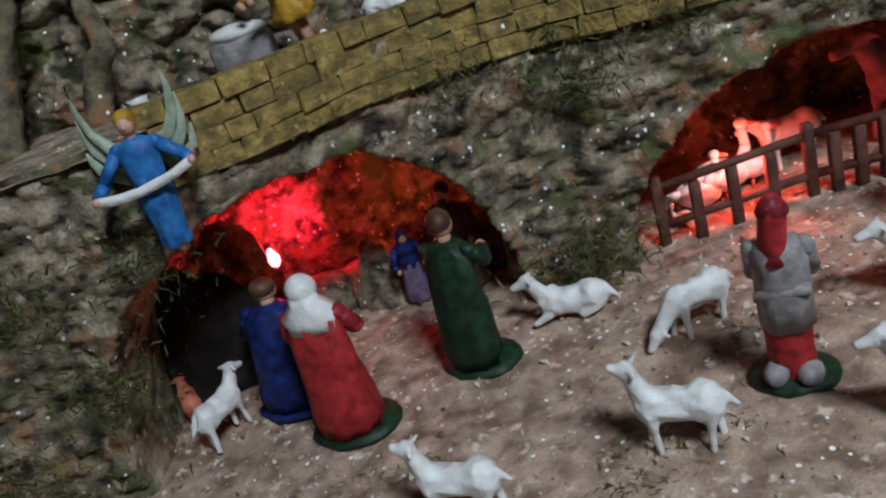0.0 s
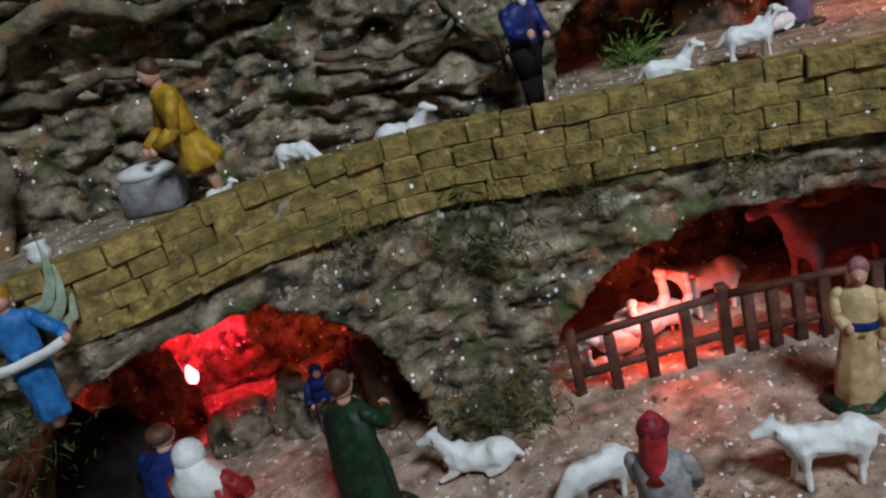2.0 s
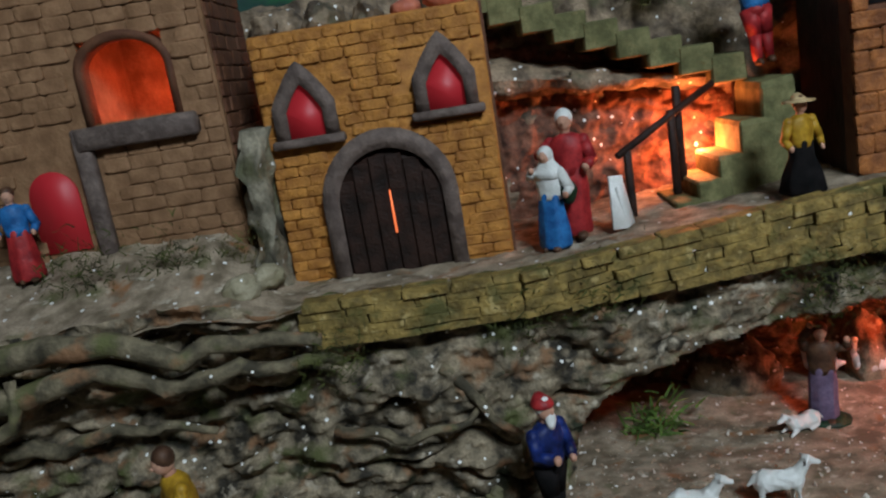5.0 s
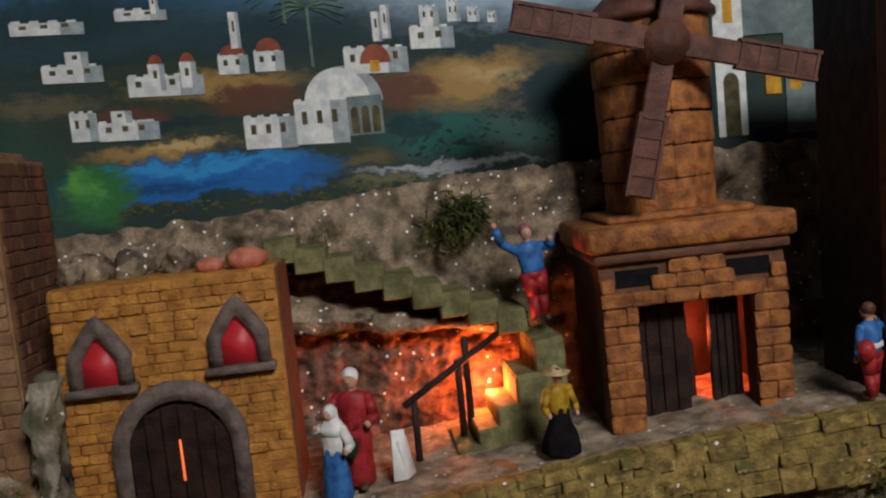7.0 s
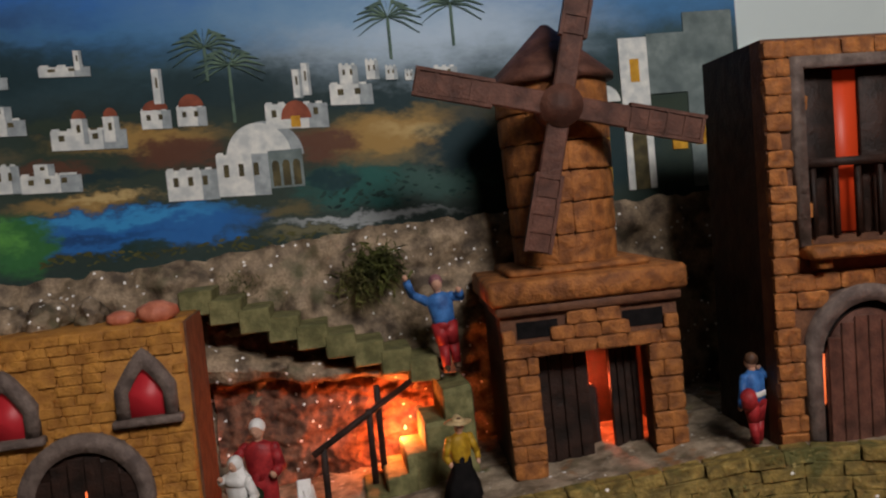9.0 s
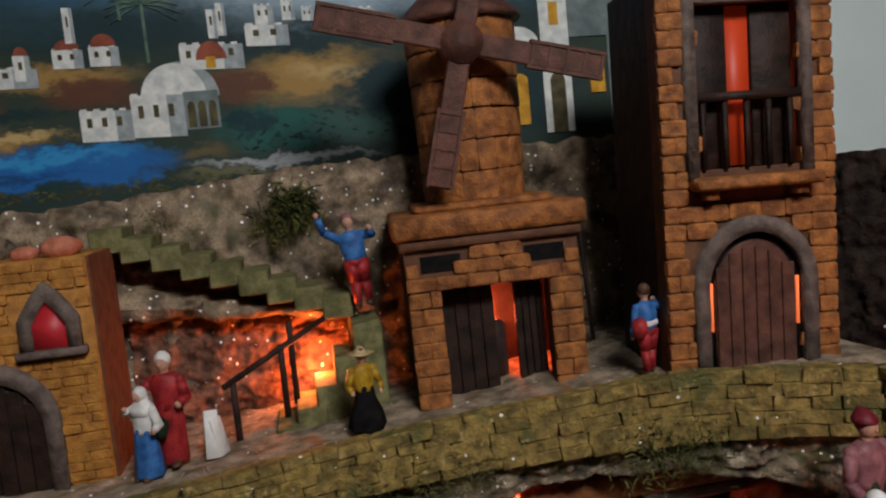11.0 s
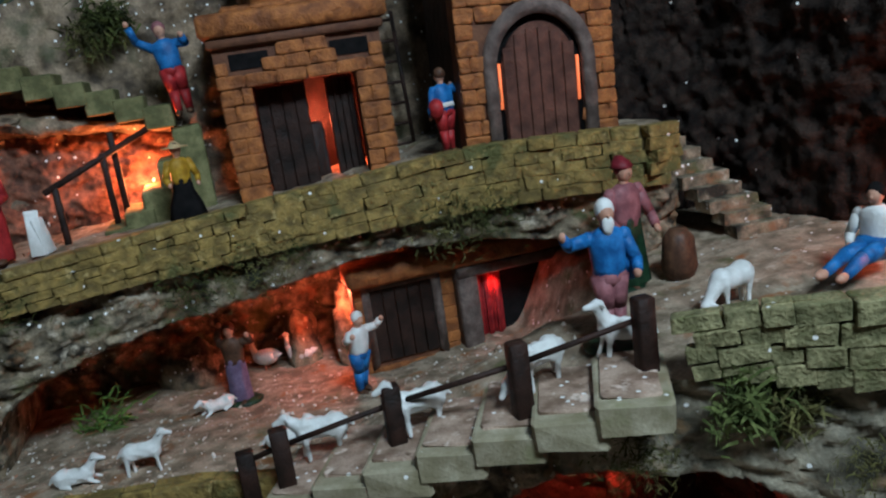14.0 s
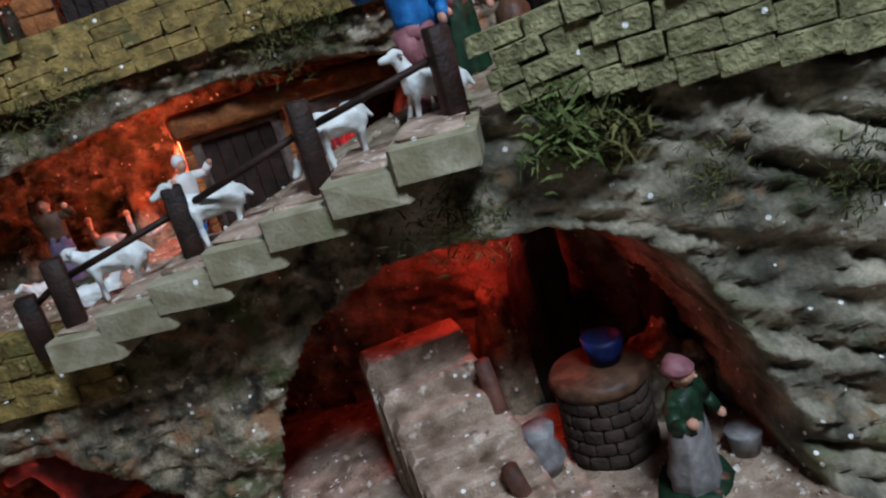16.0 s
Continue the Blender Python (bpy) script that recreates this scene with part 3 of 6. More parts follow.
P_TEAL = paint("painted_teal_bush", (0.03, 0.09, 0.075), (0.01, 0.03, 0.028), 40)


def painted_house(x, z, w, h, material=P_WHITE, windows=3, cap=None, tall=1.0):
    body = flat("house", rect(x, z, w, h, -0.04 * w), material)
    flat("shaded_side", rect(x + w * 0.68, z - 0.027 * w, w * 0.32, h, -0.013 * w), P_BLUISH)
    if windows > 1:
        for i in range(windows + 1):
            flat("merlon", rect(x + w * (i + 0.1) / (windows + 1), z + h - 0.04 * w * (i + 0.1) / (windows + 1) - 0.0002, w * 0.5 / (windows + 1), 0.0022), material)
    step = w / (windows + 0.5)
    for i in range(windows):
        flat("window", rect(x + step * (i + 0.45), z + h * 0.45, step * 0.35, h * 0.3), P_DARK)
    if cap:
        flat("dome", dome(x + w / 2, z + h, w * 0.42, tall), cap)
    return body


def strokes(name, n, seed, x0, x1, z0, z1, size, material):
    """Many short brush strokes of one colour."""
    rnd = random.Random(seed)
    LAYER[0] += 1
    y = BOARD_Y - 0.0006 - 0.000006 * LAYER[0]
    verts, faces = [], []
    for _ in range(n):
        cx, cz, r, a = rnd.uniform(x0, x1), rnd.uniform(z0, z1), size * rnd.uniform(0.4, 1.2), rnd.uniform(-0.7, 0.7)
        o = len(verts)
        y -= 0.00000002
        for i in range(8):
            u, w = r * math.cos(i * 0.785) * rnd.uniform(0.8, 1.2), r * 0.38 * math.sin(i * 0.785) * rnd.uniform(0.7, 1.3)
            verts.append((cx + u * math.cos(a) - w * math.sin(a), y, cz + u * math.sin(a) + w * math.cos(a)))
        faces.append(tuple(range(o, o + 8)))
    tagged(mesh_object(name, verts, faces, material, backdrop, False), kind="stuff")


P_MOSSY = paint("painted_moss_green", (0.12, 0.115, 0.04), (0.05, 0.055, 0.022), 40)
strokes("thicket_strokes", 120, 5, 0.24, 0.48, 0.812, 0.850, 0.004, P_TEAL)
strokes("bank_strokes", 110, 7, -0.05, 0.26, 0.780, 0.794, 0.004, P_MOSSY)
flat("dome", dome(0.186, 0.876, 0.040, 0.95), P_BLUISH, "large white painted dome")
flat("dome_light", [(x - 0.003 if i else x, z) for i, (x, z) in enumerate(dome(0.182, 0.876, 0.034, 1.08))], P_WHITE)
painted_house(0.082, 0.838, 0.052, 0.032, P_WHITE, 3)
painted_house(0.134, 0.838, 0.054, 0.044, P_WHITE, 3)
flat("house", rect(0.188, 0.842, 0.036, 0.040), P_SHADE)
for i in range(3):
    flat("archway", rect(0.191 + 0.011 * i, 0.844, 0.008, 0.022) + [], P_DARK)
    flat("archway_head", dome(0.195 + 0.011 * i, 0.866, 0.004, 1.4, 8), P_DARK)
painted_house(0.190, 0.905, 0.066, 0.026, P_WHITE, 4)
flat("dome", dome(0.222, 0.914, 0.016, 1.2), P_DOME)
flat("archway", rect(0.216, 0.905, 0.010, 0.012), P_YELLOW)
painted_house(0.222, 0.936, 0.010, 0.030, P_WHITE, 1)
painted_house(0.232, 0.938, 0.009, 0.034, P_WHITE, 1)
for x, z, w, h in ((0.260, 0.925, 0.046, 0.022), (0.272, 0.947, 0.020, 0.020), (0.301, 0.950, 0.014, 0.020), (0.322, 0.948, 0.013, 0.014), (0.343, 0.946, 0.010, 0.010), (0.375, 0.946, 0.026, 0.012)):
    painted_house(x, z, w, h, P_WHITE, 2)
painted_house(0.064, 0.915, 0.030, 0.019, P_WHITE, 2, P_DOME, 0.8)
painted_house(0.079, 0.940, 0.010, 0.036, P_WHITE, 1)
painted_house(0.100, 0.915, 0.030, 0.020, P_WHITE, 2, P_DOME, 1.0)
painted_house(-0.026, 0.900, 0.074, 0.020, P_WHITE, 4)
painted_house(-0.005, 0.905, 0.016, 0.026, P_WHITE, 1, P_DOME, 1.3)
painted_house(0.026, 0.905, 0.016, 0.026, P_WHITE, 1, P_DOME, 1.3)
painted_house(-0.035, 0.858, 0.034, 0.018, P_WHITE, 2)
painted_house(-0.086, 0.861, 0.026, 0.028, P_WHITE, 2)
painted_house(-0.060, 0.859, 0.056, 0.018, P_WHITE, 3)
painted_house(-0.046, 0.876, 0.020, 0.012, P_WHITE, 1)
painted_house(-0.106, 0.920, 0.058, 0.016, P_WHITE, 3)
painted_house(-0.082, 0.935, 0.022, 0.014, P_WHITE, 1)
painted_house(-0.030, 0.975, 0.050, 0.010, P_WHITE, 2)
painted_house(0.005, 0.980, 0.008, 0.020, P_WHITE, 1)
painted_house(-0.130, 0.968, 0.070, 0.012, P_WHITE, 3)
for px, pz, h in ((0.158, 0.915, 0.060), (0.135, 0.96, 0.035), (0.330, 0.97, 0.045), (0.40, 0.98, 0.045)):
    flat("palm", rect(px - 0.0015, pz, 0.003, h), P_PALM)
    for i in range(13):
        a = math.pi * (i / 12) * 1.3 - 0.47
        flat("frond", [(px, pz + h), (px + 0.018 * math.cos(a), pz + h + 0.018 * math.sin(a) + 0.0022), (px + 0.038 * math.cos(a), pz + h + 0.024 * math.sin(a) - 0.008), (px + 0.018 * math.cos(a), pz + h + 0.015 * math.sin(a) - 0.0006)], P_PALM)
flat("tall_house", rect(0.668, 0.80, 0.060, 0.200), P_SHADE)
flat("tall_house", rect(0.588, 0.803, 0.034, 0.172), P_WHITE)
flat("archway", rect(0.596, 0.803, 0.018, 0.058), P_DARK)
flat("archway_head", dome(0.605, 0.861, 0.009, 1.2, 12), P_DARK)
flat("window", rect(0.600, 0.925, 0.011, 0.026), P_YELLOW)
flat("house", rect(0.622, 0.91, 0.046, 0.068), P_SHADE)
flat("dome", dome(0.560, 0.905, 0.026, 0.8), P_WHITE)
flat("lit_arch", rect(0.549, 0.815, 0.020, 0.050), P_YELLOW)
flat("lit_arch_head", dome(0.559, 0.865, 0.010, 0.8, 12), P_YELLOW)
flat("window", rect(0.645, 0.845, 0.018, 0.030), P_YELLOW)
flat("window", rect(0.673, 0.848, 0.014, 0.026), P_YELLOW)


# ---------------------------------------------------------------- buildings
def building(name, label, category, at):
    ob = new(name)
    ob.empty_display_size = 0.02
    ob.matrix_basis = at
    return tagged(ob, label, category)


def arch_line(w, h, spring, pointed=False, n=10, x=0.0, z=0.0):
    """An arch's outline from its left foot to its right foot: width, height, height at which it springs."""
    pts = [(x - w / 2, z)]
    for i in range(n * 2 + 1):
        a = math.pi * (1 - i / (2 * n))
        rise = math.sin(a)
        if pointed:
            rise = 1 - abs(math.cos(a)) ** 1.5
            rise = 0.65 * rise + 0.35 * (1 - abs(math.cos(a)))
        pts.append((x + w / 2 * math.cos(a), z + spring + (h - spring) * rise))
    return pts + [(x + w / 2, z)]


def arch_ring(outer, inner, y0, y1):
    bm = bmesh.new()
    rows = [[bm.verts.new((x, y, z)) for x, z in line] for line, y in ((outer, y1), (outer, y0), (inner, y0), (inner, y1))]
    for p, q in zip(rows, rows[1:]):
        for i in range(len(p) - 1):
            bm.faces.new((p[i], p[i + 1], q[i + 1], q[i]))
    for k in (0, -1):
        bm.faces.new([r[k] for r in rows])
    return bm


def panel(pts, y0, y1):
    bm = bmesh.new()
    a, b = [bm.verts.new((x, y0, z)) for x, z in pts], [bm.verts.new((x, y1, z)) for x, z in pts]
    bm.faces.new(a)
    bm.faces.new(b[::-1])
    for i in range(len(pts)):
        j = (i + 1) % len(pts)
        bm.faces.new((a[i], b[i], b[j], a[j]))
    return bm


def planks(name, parent, x0, x1, z0, z1, y, n, material, thick=0.004, inside=None):
    w = (x1 - x0) / n
    for i in range(n):
        bm = bmesh.new()
        top = z1 if inside is None else inside(x0 + (i + 0.5) * w)
        box(bm, (x0 + i * w + 0.0004, y, z0), (x0 + (i + 1) * w - 0.0004, y + thick, top), bevel=0.0006)
        part(name, bm, material, parent, smooth=False)


def bricks(parent, x0, x1, z0, z1, course, length, material, clear=lambda x, z, w: False, y=0.0, seed=0, turn=0, origin=(0, 0, 0), deep=0.004, name="brick", tall=0.955):
    meshes = [piece_mesh(name, material, 90 + seed + k, 0.10, 0.05, False) for k in range(4)]
    rnd = random.Random(seed)
    n = max(1, round((z1 - z0) / course))
    course = (z1 - z0) / n
    base = Matrix.Translation(origin) @ pose(0, 0, 0, 0, 0, turn)
    for c in range(n):
        x, z = x0, z0 + (c + 0.5) * course
        first = True
        while x < x1 - 0.002:
            dx = length * rnd.uniform(0.75, 1.25) * (0.55 if first and c % 2 else 1)
            if x1 - x - dx < length * 0.35:
                dx = x1 - x
            first = False
            if not clear(x + dx / 2, z, dx):
                piece(name, rnd.choice(meshes), parent, base @ Matrix.Translation((x + dx / 2, y, z)) @ pose(0, 0, 0, 0, rnd.uniform(-1.2, 1.2), rnd.uniform(-2, 2))
                      @ Matrix.Diagonal((dx * 0.975, deep * rnd.uniform(0.8, 1.25), course * tall, 1)))
            x += dx


# ochre house with the arched door
house = building("ochre_house", "ochre brick house with arched wooden door and red-lit windows", "house", pose(0.0245, 0.725, 0.520))
bm = bmesh.new()
box(bm, (-0.089, 0.0, 0.0), (0.089, 0.088, 0.212), bevel=0.002)
part("wall", bm, BRICK_O, house)
# Darker brick colour holds down the firelight on this side.
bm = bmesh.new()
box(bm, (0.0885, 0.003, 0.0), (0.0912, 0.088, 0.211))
part("side_wall", bm, BRICK_D, house, "brick side wall coloured brown for shade", smooth=False)
part("door_surround", arch_ring(arch_line(0.106, 0.130, 0.075), arch_line(0.082, 0.115, 0.072), -0.010, 0.001), TRIM, house, "grey-brown arched stone surround")
house_door = part("door", panel(arch_line(0.082, 0.115, 0.072), -0.004, -0.001), WOOD, house, "dark plank door left slightly ajar")
planks("plank", house_door, -0.040, 0.040, 0.0, 0.1, -0.0065, 6, WOOD, 0.0025, lambda x: 0.070 + 0.040 * math.sqrt(max(0, 1 - (x / 0.041) ** 2)))
# Emissive strip on the door stands for light through its crack.
part("light_slit", panel([(-0.0009, 0.048), (0.0009, 0.048), (0.0006, 0.082), (-0.0006, 0.082)], -0.0085, -0.0066), PANE_FIRE, house, "thin orange slit of light")
for wx, wz in ((-0.054, 0.132), (0.055, 0.137)):
    window = part("window", arch_ring(arch_line(0.048, 0.057, 0.025, True, x=wx, z=wz), arch_line(0.028, 0.040, 0.020, True, x=wx, z=wz), -0.009, 0.001), TRIM, house, "pointed window with stone surround")
    part("pane", panel(arch_line(0.028, 0.040, 0.020, True, x=wx, z=wz), -0.004, -0.001), PANE_RED, window, "red-lit pane")
    bm = bmesh.new()
    box(bm, (wx - 0.028, -0.012, wz - 0.007), (wx + 0.028, 0.0, wz), bevel=0.0015)
    part("sill", bm, TRIM, window)


def house_clear(x, z, w):
    if abs(x) < 0.050 + w * 0.3 and z < 0.075:
        return True
    if abs(x) < 0.050 and z < 0.075 + 0.052 * math.sqrt(max(0, 1 - (x / 0.056) ** 2)):
        return True
    return any(abs(x - wx) < 0.024 + w * 0.25 and wz - 0.008 < z < wz + 0.052 for wx, wz in ((-0.054, 0.132), (0.055, 0.137)))


HOUSE_BRICKS = (house, -0.088, 0.088, 0.002, 0.211, 0.0085, 0.019, BRICK_O, house_clear)

# tall watch tower
watch = building("watch_tower", "brown brick watch tower with an arched glowing window", "tower", pose(-0.205, 0.728, 0.540))
for lo, hi in (((-0.12, 0, 0), (0.010, 0.10, 0.30)), ((0.077, 0, 0), (0.112, 0.11, 0.30)), ((0.010, 0, 0), (0.077, 0.10, 0.147)), ((0.010, 0, 0.21), (0.077, 0.10, 0.30))):
    bm = bmesh.new()
    box(bm, lo, (hi[0], 0.014 if lo[0] == 0.010 else hi[1], hi[2]))
    part("wall", bm, BRICK_T, watch, smooth=False)
bm = bmesh.new()
box(bm, (0.010, 0.085, 0.0), (0.077, 0.10, 0.30))
part("back_wall", bm, BRICK_T, watch, smooth=False)
part("window_surround", arch_ring(arch_line(0.076, 0.068, 0.040, x=0.0435, z=0.146), arch_line(0.066, 0.060, 0.038, x=0.0435, z=0.147), -0.004, 0.012), BRICK_D, watch, "broad arched window opening")
bm = bmesh.new()
box(bm, (-0.004, -0.012, 0.128), (0.092, 0.004, 0.146), bevel=0.002)
part("sill", bm, TRIM, watch)
bm = bmesh.new()
box(bm, (-0.008, -0.010, 0.03), (0.006, 0.0, 0.146), bevel=0.002)
part("pilaster", bm, TRIM, watch)
part("pane", panel(arch_line(0.040, 0.065, 0.045, x=-0.036, z=0.052), -0.002, 0.0), PANE_RED, watch, "red-lit pane")
for i in range(7):
    bm = bmesh.new()
    box(bm, (-0.118 + i * 0.033, 0.0, 0.300), (-0.098 + i * 0.033, 0.10, 0.308), bevel=0.001)
    part("battlement", bm, BRICK_T, watch, smooth=False)


def watch_clear(x, z, w):
    return (0.004 - w / 3 < x < 0.083 + w / 3 and 0.130 < z < 0.213) or (-0.062 < x < 0.012 and z < 0.148)


# windmill
mill = building("windmill", "brown brick windmill with four wooden sails over a gatehouse", "windmill", pose(0.4640, 0.716, 0.525, 0, -0.5, -5))
bm = bmesh.new()
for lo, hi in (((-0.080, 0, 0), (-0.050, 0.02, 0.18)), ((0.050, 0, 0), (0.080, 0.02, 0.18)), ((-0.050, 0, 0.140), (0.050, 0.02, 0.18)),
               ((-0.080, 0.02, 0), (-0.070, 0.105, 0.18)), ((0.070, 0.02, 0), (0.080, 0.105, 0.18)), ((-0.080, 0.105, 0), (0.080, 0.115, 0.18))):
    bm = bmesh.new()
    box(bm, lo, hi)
    # Walls behind the front get dark wood colour to paint in deep shade.
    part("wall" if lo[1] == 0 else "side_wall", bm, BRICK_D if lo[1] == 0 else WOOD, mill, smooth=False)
bm = bmesh.new()
box(bm, (-0.084, -0.007, 0.178), (0.084, 0.119, 0.188), bevel=0.002)
part("moulding", bm, BRICK_D, mill)
bm = bmesh.new()
box(bm, (-0.089, -0.012, 0.188), (0.089, 0.124, 0.210), bevel=0.003)
box(bm, (-0.066, 0.014, 0.209), (0.066, 0.114, 0.217), bevel=0.003)
part("cornice", bm, BRICK_B, mill)
# Flat black strips colour in the shade of recessed slots.
for sx in (-0.066, 0.030):
    bm = bmesh.new()
    box(bm, (sx, -0.0010, 0.157), (sx + 0.037, 0.0005, 0.172))
    part("vent_slot", bm, C_BLACK, mill, "black strip drawn for a shaded narrow slot", smooth=False)
for lo, hi in ((-0.049, 0.001), (0.021, 0.049)):
    bm = bmesh.new()
    box(bm, (lo, 0.030, 0.004), (hi, 0.034, 0.138), bevel=0.001)
    leaf = part("door_leaf", bm, WOOD, mill, "dark wooden door leaf")
    planks("plank", leaf, lo, hi, 0.005, 0.137, 0.0275, 4, WOOD, 0.0025)
bm = bmesh.new()
box(bm, (-0.010, 0.052, 0.002), (0.014, 0.058, 0.096), bevel=0.004)
part("inner_door", bm, WOOD, mill, "dark half-height inner door")
bm = bmesh.new()
lathe(bm, [(0.212, 0.047, 0.047, 0, 0.070), (0.30, 0.0475, 0.0475, 0, 0.070), (0.392, 0.0505, 0.0505, 0, 0.070)], 0, 28)
part("tower_core", bm, BRICK_D, mill)
bm = bmesh.new()
lathe(bm, [(0.386, 0.061, 0.061, 0, 0.070), (0.391, 0.061, 0.061, 0, 0.070), (0.444, 0.004, 0.004, 0, 0.070)], 0, 24)
part("cap_roof", bm, WOOD_R, mill, "conical dark wooden cap")
sails = new("sails")
sails.parent = mill
sails.matrix_basis = pose(-0.008, 0.000, 0.358, 0, 15, 0)
bm = bmesh.new()
limb(bm, (0, -0.010, 0), (0, 0.040, 0), 0.019, 0.019, 0, 18)
part("hub", bm, WOOD_R, sails, "round wooden hub")
for k in range(4):
    bm = bmesh.new()
    box(bm, (-0.010, -0.008, 0.006), (0.010, -0.003, 0.130), bevel=0.0012)
    box(bm, (-0.0125, -0.0095, 0.060), (-0.0095, -0.0015, 0.130))
    box(bm, (0.0095, -0.0095, 0.060), (0.0125, -0.0015, 0.130))
    for j in range(5):
        box(bm, (-0.0105, -0.0092, 0.062 + j * 0.016), (0.0105, -0.0075, 0.0645 + j * 0.016))
    sail = part("sail", bm, WOOD_R, sails, "weathered brown sail board", smooth=False)
    sail.matrix_basis = pose(0, 0, 0, 0, 90 * k, 0)

# tall tower with balcony
tower = building("balcony_tower", "brown brick tower with arched door and barred window", "tower", pose(0.6700, 0.637, 0.545, 0, 1.3, -3))
bm = bmesh.new()
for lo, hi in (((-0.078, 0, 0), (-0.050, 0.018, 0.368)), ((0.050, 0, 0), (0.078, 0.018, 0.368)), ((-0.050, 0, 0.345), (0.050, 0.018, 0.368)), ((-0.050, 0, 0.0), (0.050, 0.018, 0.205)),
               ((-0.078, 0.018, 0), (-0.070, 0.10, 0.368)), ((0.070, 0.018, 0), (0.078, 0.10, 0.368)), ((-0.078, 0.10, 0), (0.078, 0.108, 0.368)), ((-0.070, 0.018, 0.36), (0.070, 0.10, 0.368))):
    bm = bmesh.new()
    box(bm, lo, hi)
    # Side faces are coloured near black, standing for the shade on them.
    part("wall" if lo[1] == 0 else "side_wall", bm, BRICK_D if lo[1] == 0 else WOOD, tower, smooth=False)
part("door_surround", arch_ring(arch_line(0.110, 0.164, 0.105), arch_line(0.088, 0.150, 0.102), -0.010, 0.001), TRIM, tower, "arched stone surround")
tower_door = part("door", panel(arch_line(0.074, 0.143, 0.100), -0.004, -0.0005), WOOD_R, tower, "red-brown plank door")
planks("plank", tower_door, -0.036, 0.036, 0.0, 0.1, -0.0060, 6, WOOD_R, 0.0022, lambda x: 0.098 + 0.040 * math.sqrt(max(0, 1 - (x / 0.037) ** 2)))
# Black sheet stands for the shade in the gap round the door.
part("door_gap", panel(arch_line(0.088, 0.150, 0.102), -0.0004, -0.0001), C_BLACK, tower)
for sx in (-0.0395, 0.0395):
    # Emissive strips stand for light leaking past the door.
    part("light_slit", panel([(sx - 0.0009, 0.066), (sx + 0.0009, 0.066), (sx + 0.0013, 0.108), (sx - 0.0007, 0.108)], -0.0035, -0.0005), PANE_FIRE, tower, "thin orange slit of light")
win = part("window_frame", arch_ring([(-0.056, 0.198), (-0.056, 0.352), (0.056, 0.352), (0.056, 0.198)], [(-0.047, 0.198), (-0.047, 0.343), (0.047, 0.343), (0.047, 0.198)], -0.008, 0.004), TRIM, tower, "dark stone window frame")
for lo, hi in ((-0.047, -0.012), (0.010, 0.047)):
    bm = bmesh.new()
    box(bm, (lo, 0.008, 0.205), (hi, 0.012, 0.343), bevel=0.001)
    part("shutter", bm, WOOD, win, "dark wooden shutter")
# Emissive sheet stands for lamplight between the shutters.
part("lit_gap", panel([(-0.012, 0.207), (0.010, 0.207), (0.010, 0.342), (-0.012, 0.342)], 0.012, 0.014), glow("ember_glow_sheet", (0.6, 0.05, 0.010), 0.05), win, "orange-red lit gap")
for z in (0.262,):
    bm = bmesh.new()
    box(bm, (-0.050, -0.006, z), (0.050, -0.001, z + 0.007))
    part("cross_bar", bm, WOOD, win)
for i in range(5):
    bm = bmesh.new()
    box(bm, (-0.042 + i * 0.0195, -0.004, 0.205), (-0.038 + i * 0.0195, 0.0, 0.262))
    part("baluster", bm, WOOD, win)
bm = bmesh.new()
box(bm, (-0.056, -0.026, 0.188), (0.056, 0.0, 0.199), bevel=0.003)
box(bm, (-0.045, -0.016, 0.180), (-0.035, 0.0, 0.188))
box(bm, (0.035, -0.016, 0.180), (0.045, 0.0, 0.188))
part("balcony_sill", bm, BRICK_B, tower, "brown brick balcony ledge")


def tower_clear(x, z, w):
    if abs(x) < 0.050 and (z < 0.105 or z < 0.105 + 0.062 * math.sqrt(max(0, 1 - (x / 0.058) ** 2))):
        return True
    return abs(x) < 0.052 and z > 0.178 and z < 0.352


# inn in the grotto
inn = building("grotto_inn", "small stone inn front with dark shutters and red curtain", "inn", pose(0.595, 0.690, 0.345))
bm = bmesh.new()
box(bm, (-0.125, 0.012, 0.0), (0.0, 0.030, 0.112))
box(bm, (0.115, 0.0, 0.0), (0.150, 0.030, 0.120))
box(bm, (-0.125, 0.030, 0.104), (0.150, 0.050, 0.125))
part("wall", bm, BRICK_D, inn, smooth=False)
# A black sheet stands for the darkness inside the doorway.
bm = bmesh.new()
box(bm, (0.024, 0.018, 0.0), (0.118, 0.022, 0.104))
part("dark_passage", bm, C_BLACK, inn, "black panel standing in for the unlit doorway", smooth=False)
bm = bmesh.new()
box(bm, (-0.016, -0.006, 0.0), (0.006, 0.014, 0.112), bevel=0.002)
part("door_post", bm, TRIM, inn)
bm = bmesh.new()
box(bm, (-0.130, -0.010, 0.110), (0.152, 0.032, 0.132), bevel=0.004)
part("lintel_beam", bm, BRICK_B, inn, "rough orange-brown stone lintel")
bm = bmesh.new()
box(bm, (-0.016, -0.008, 0.098), (0.115, 0.004, 0.110), bevel=0.002)
part("door_head", bm, TRIM, inn)
window = part("window_frame", arch_ring([(-0.116, 0.018), (-0.116, 0.110), (-0.032, 0.110), (-0.032, 0.018)], [(-0.108, 0.024), (-0.108, 0.103), (-0.041, 0.103), (-0.041, 0.024)], 0.004, 0.013), TRIM, inn)
planks("shutter_plank", window, -0.108, -0.041, 0.024, 0.103, 0.008, 5, WOOD, 0.003)
bm = bmesh.new()
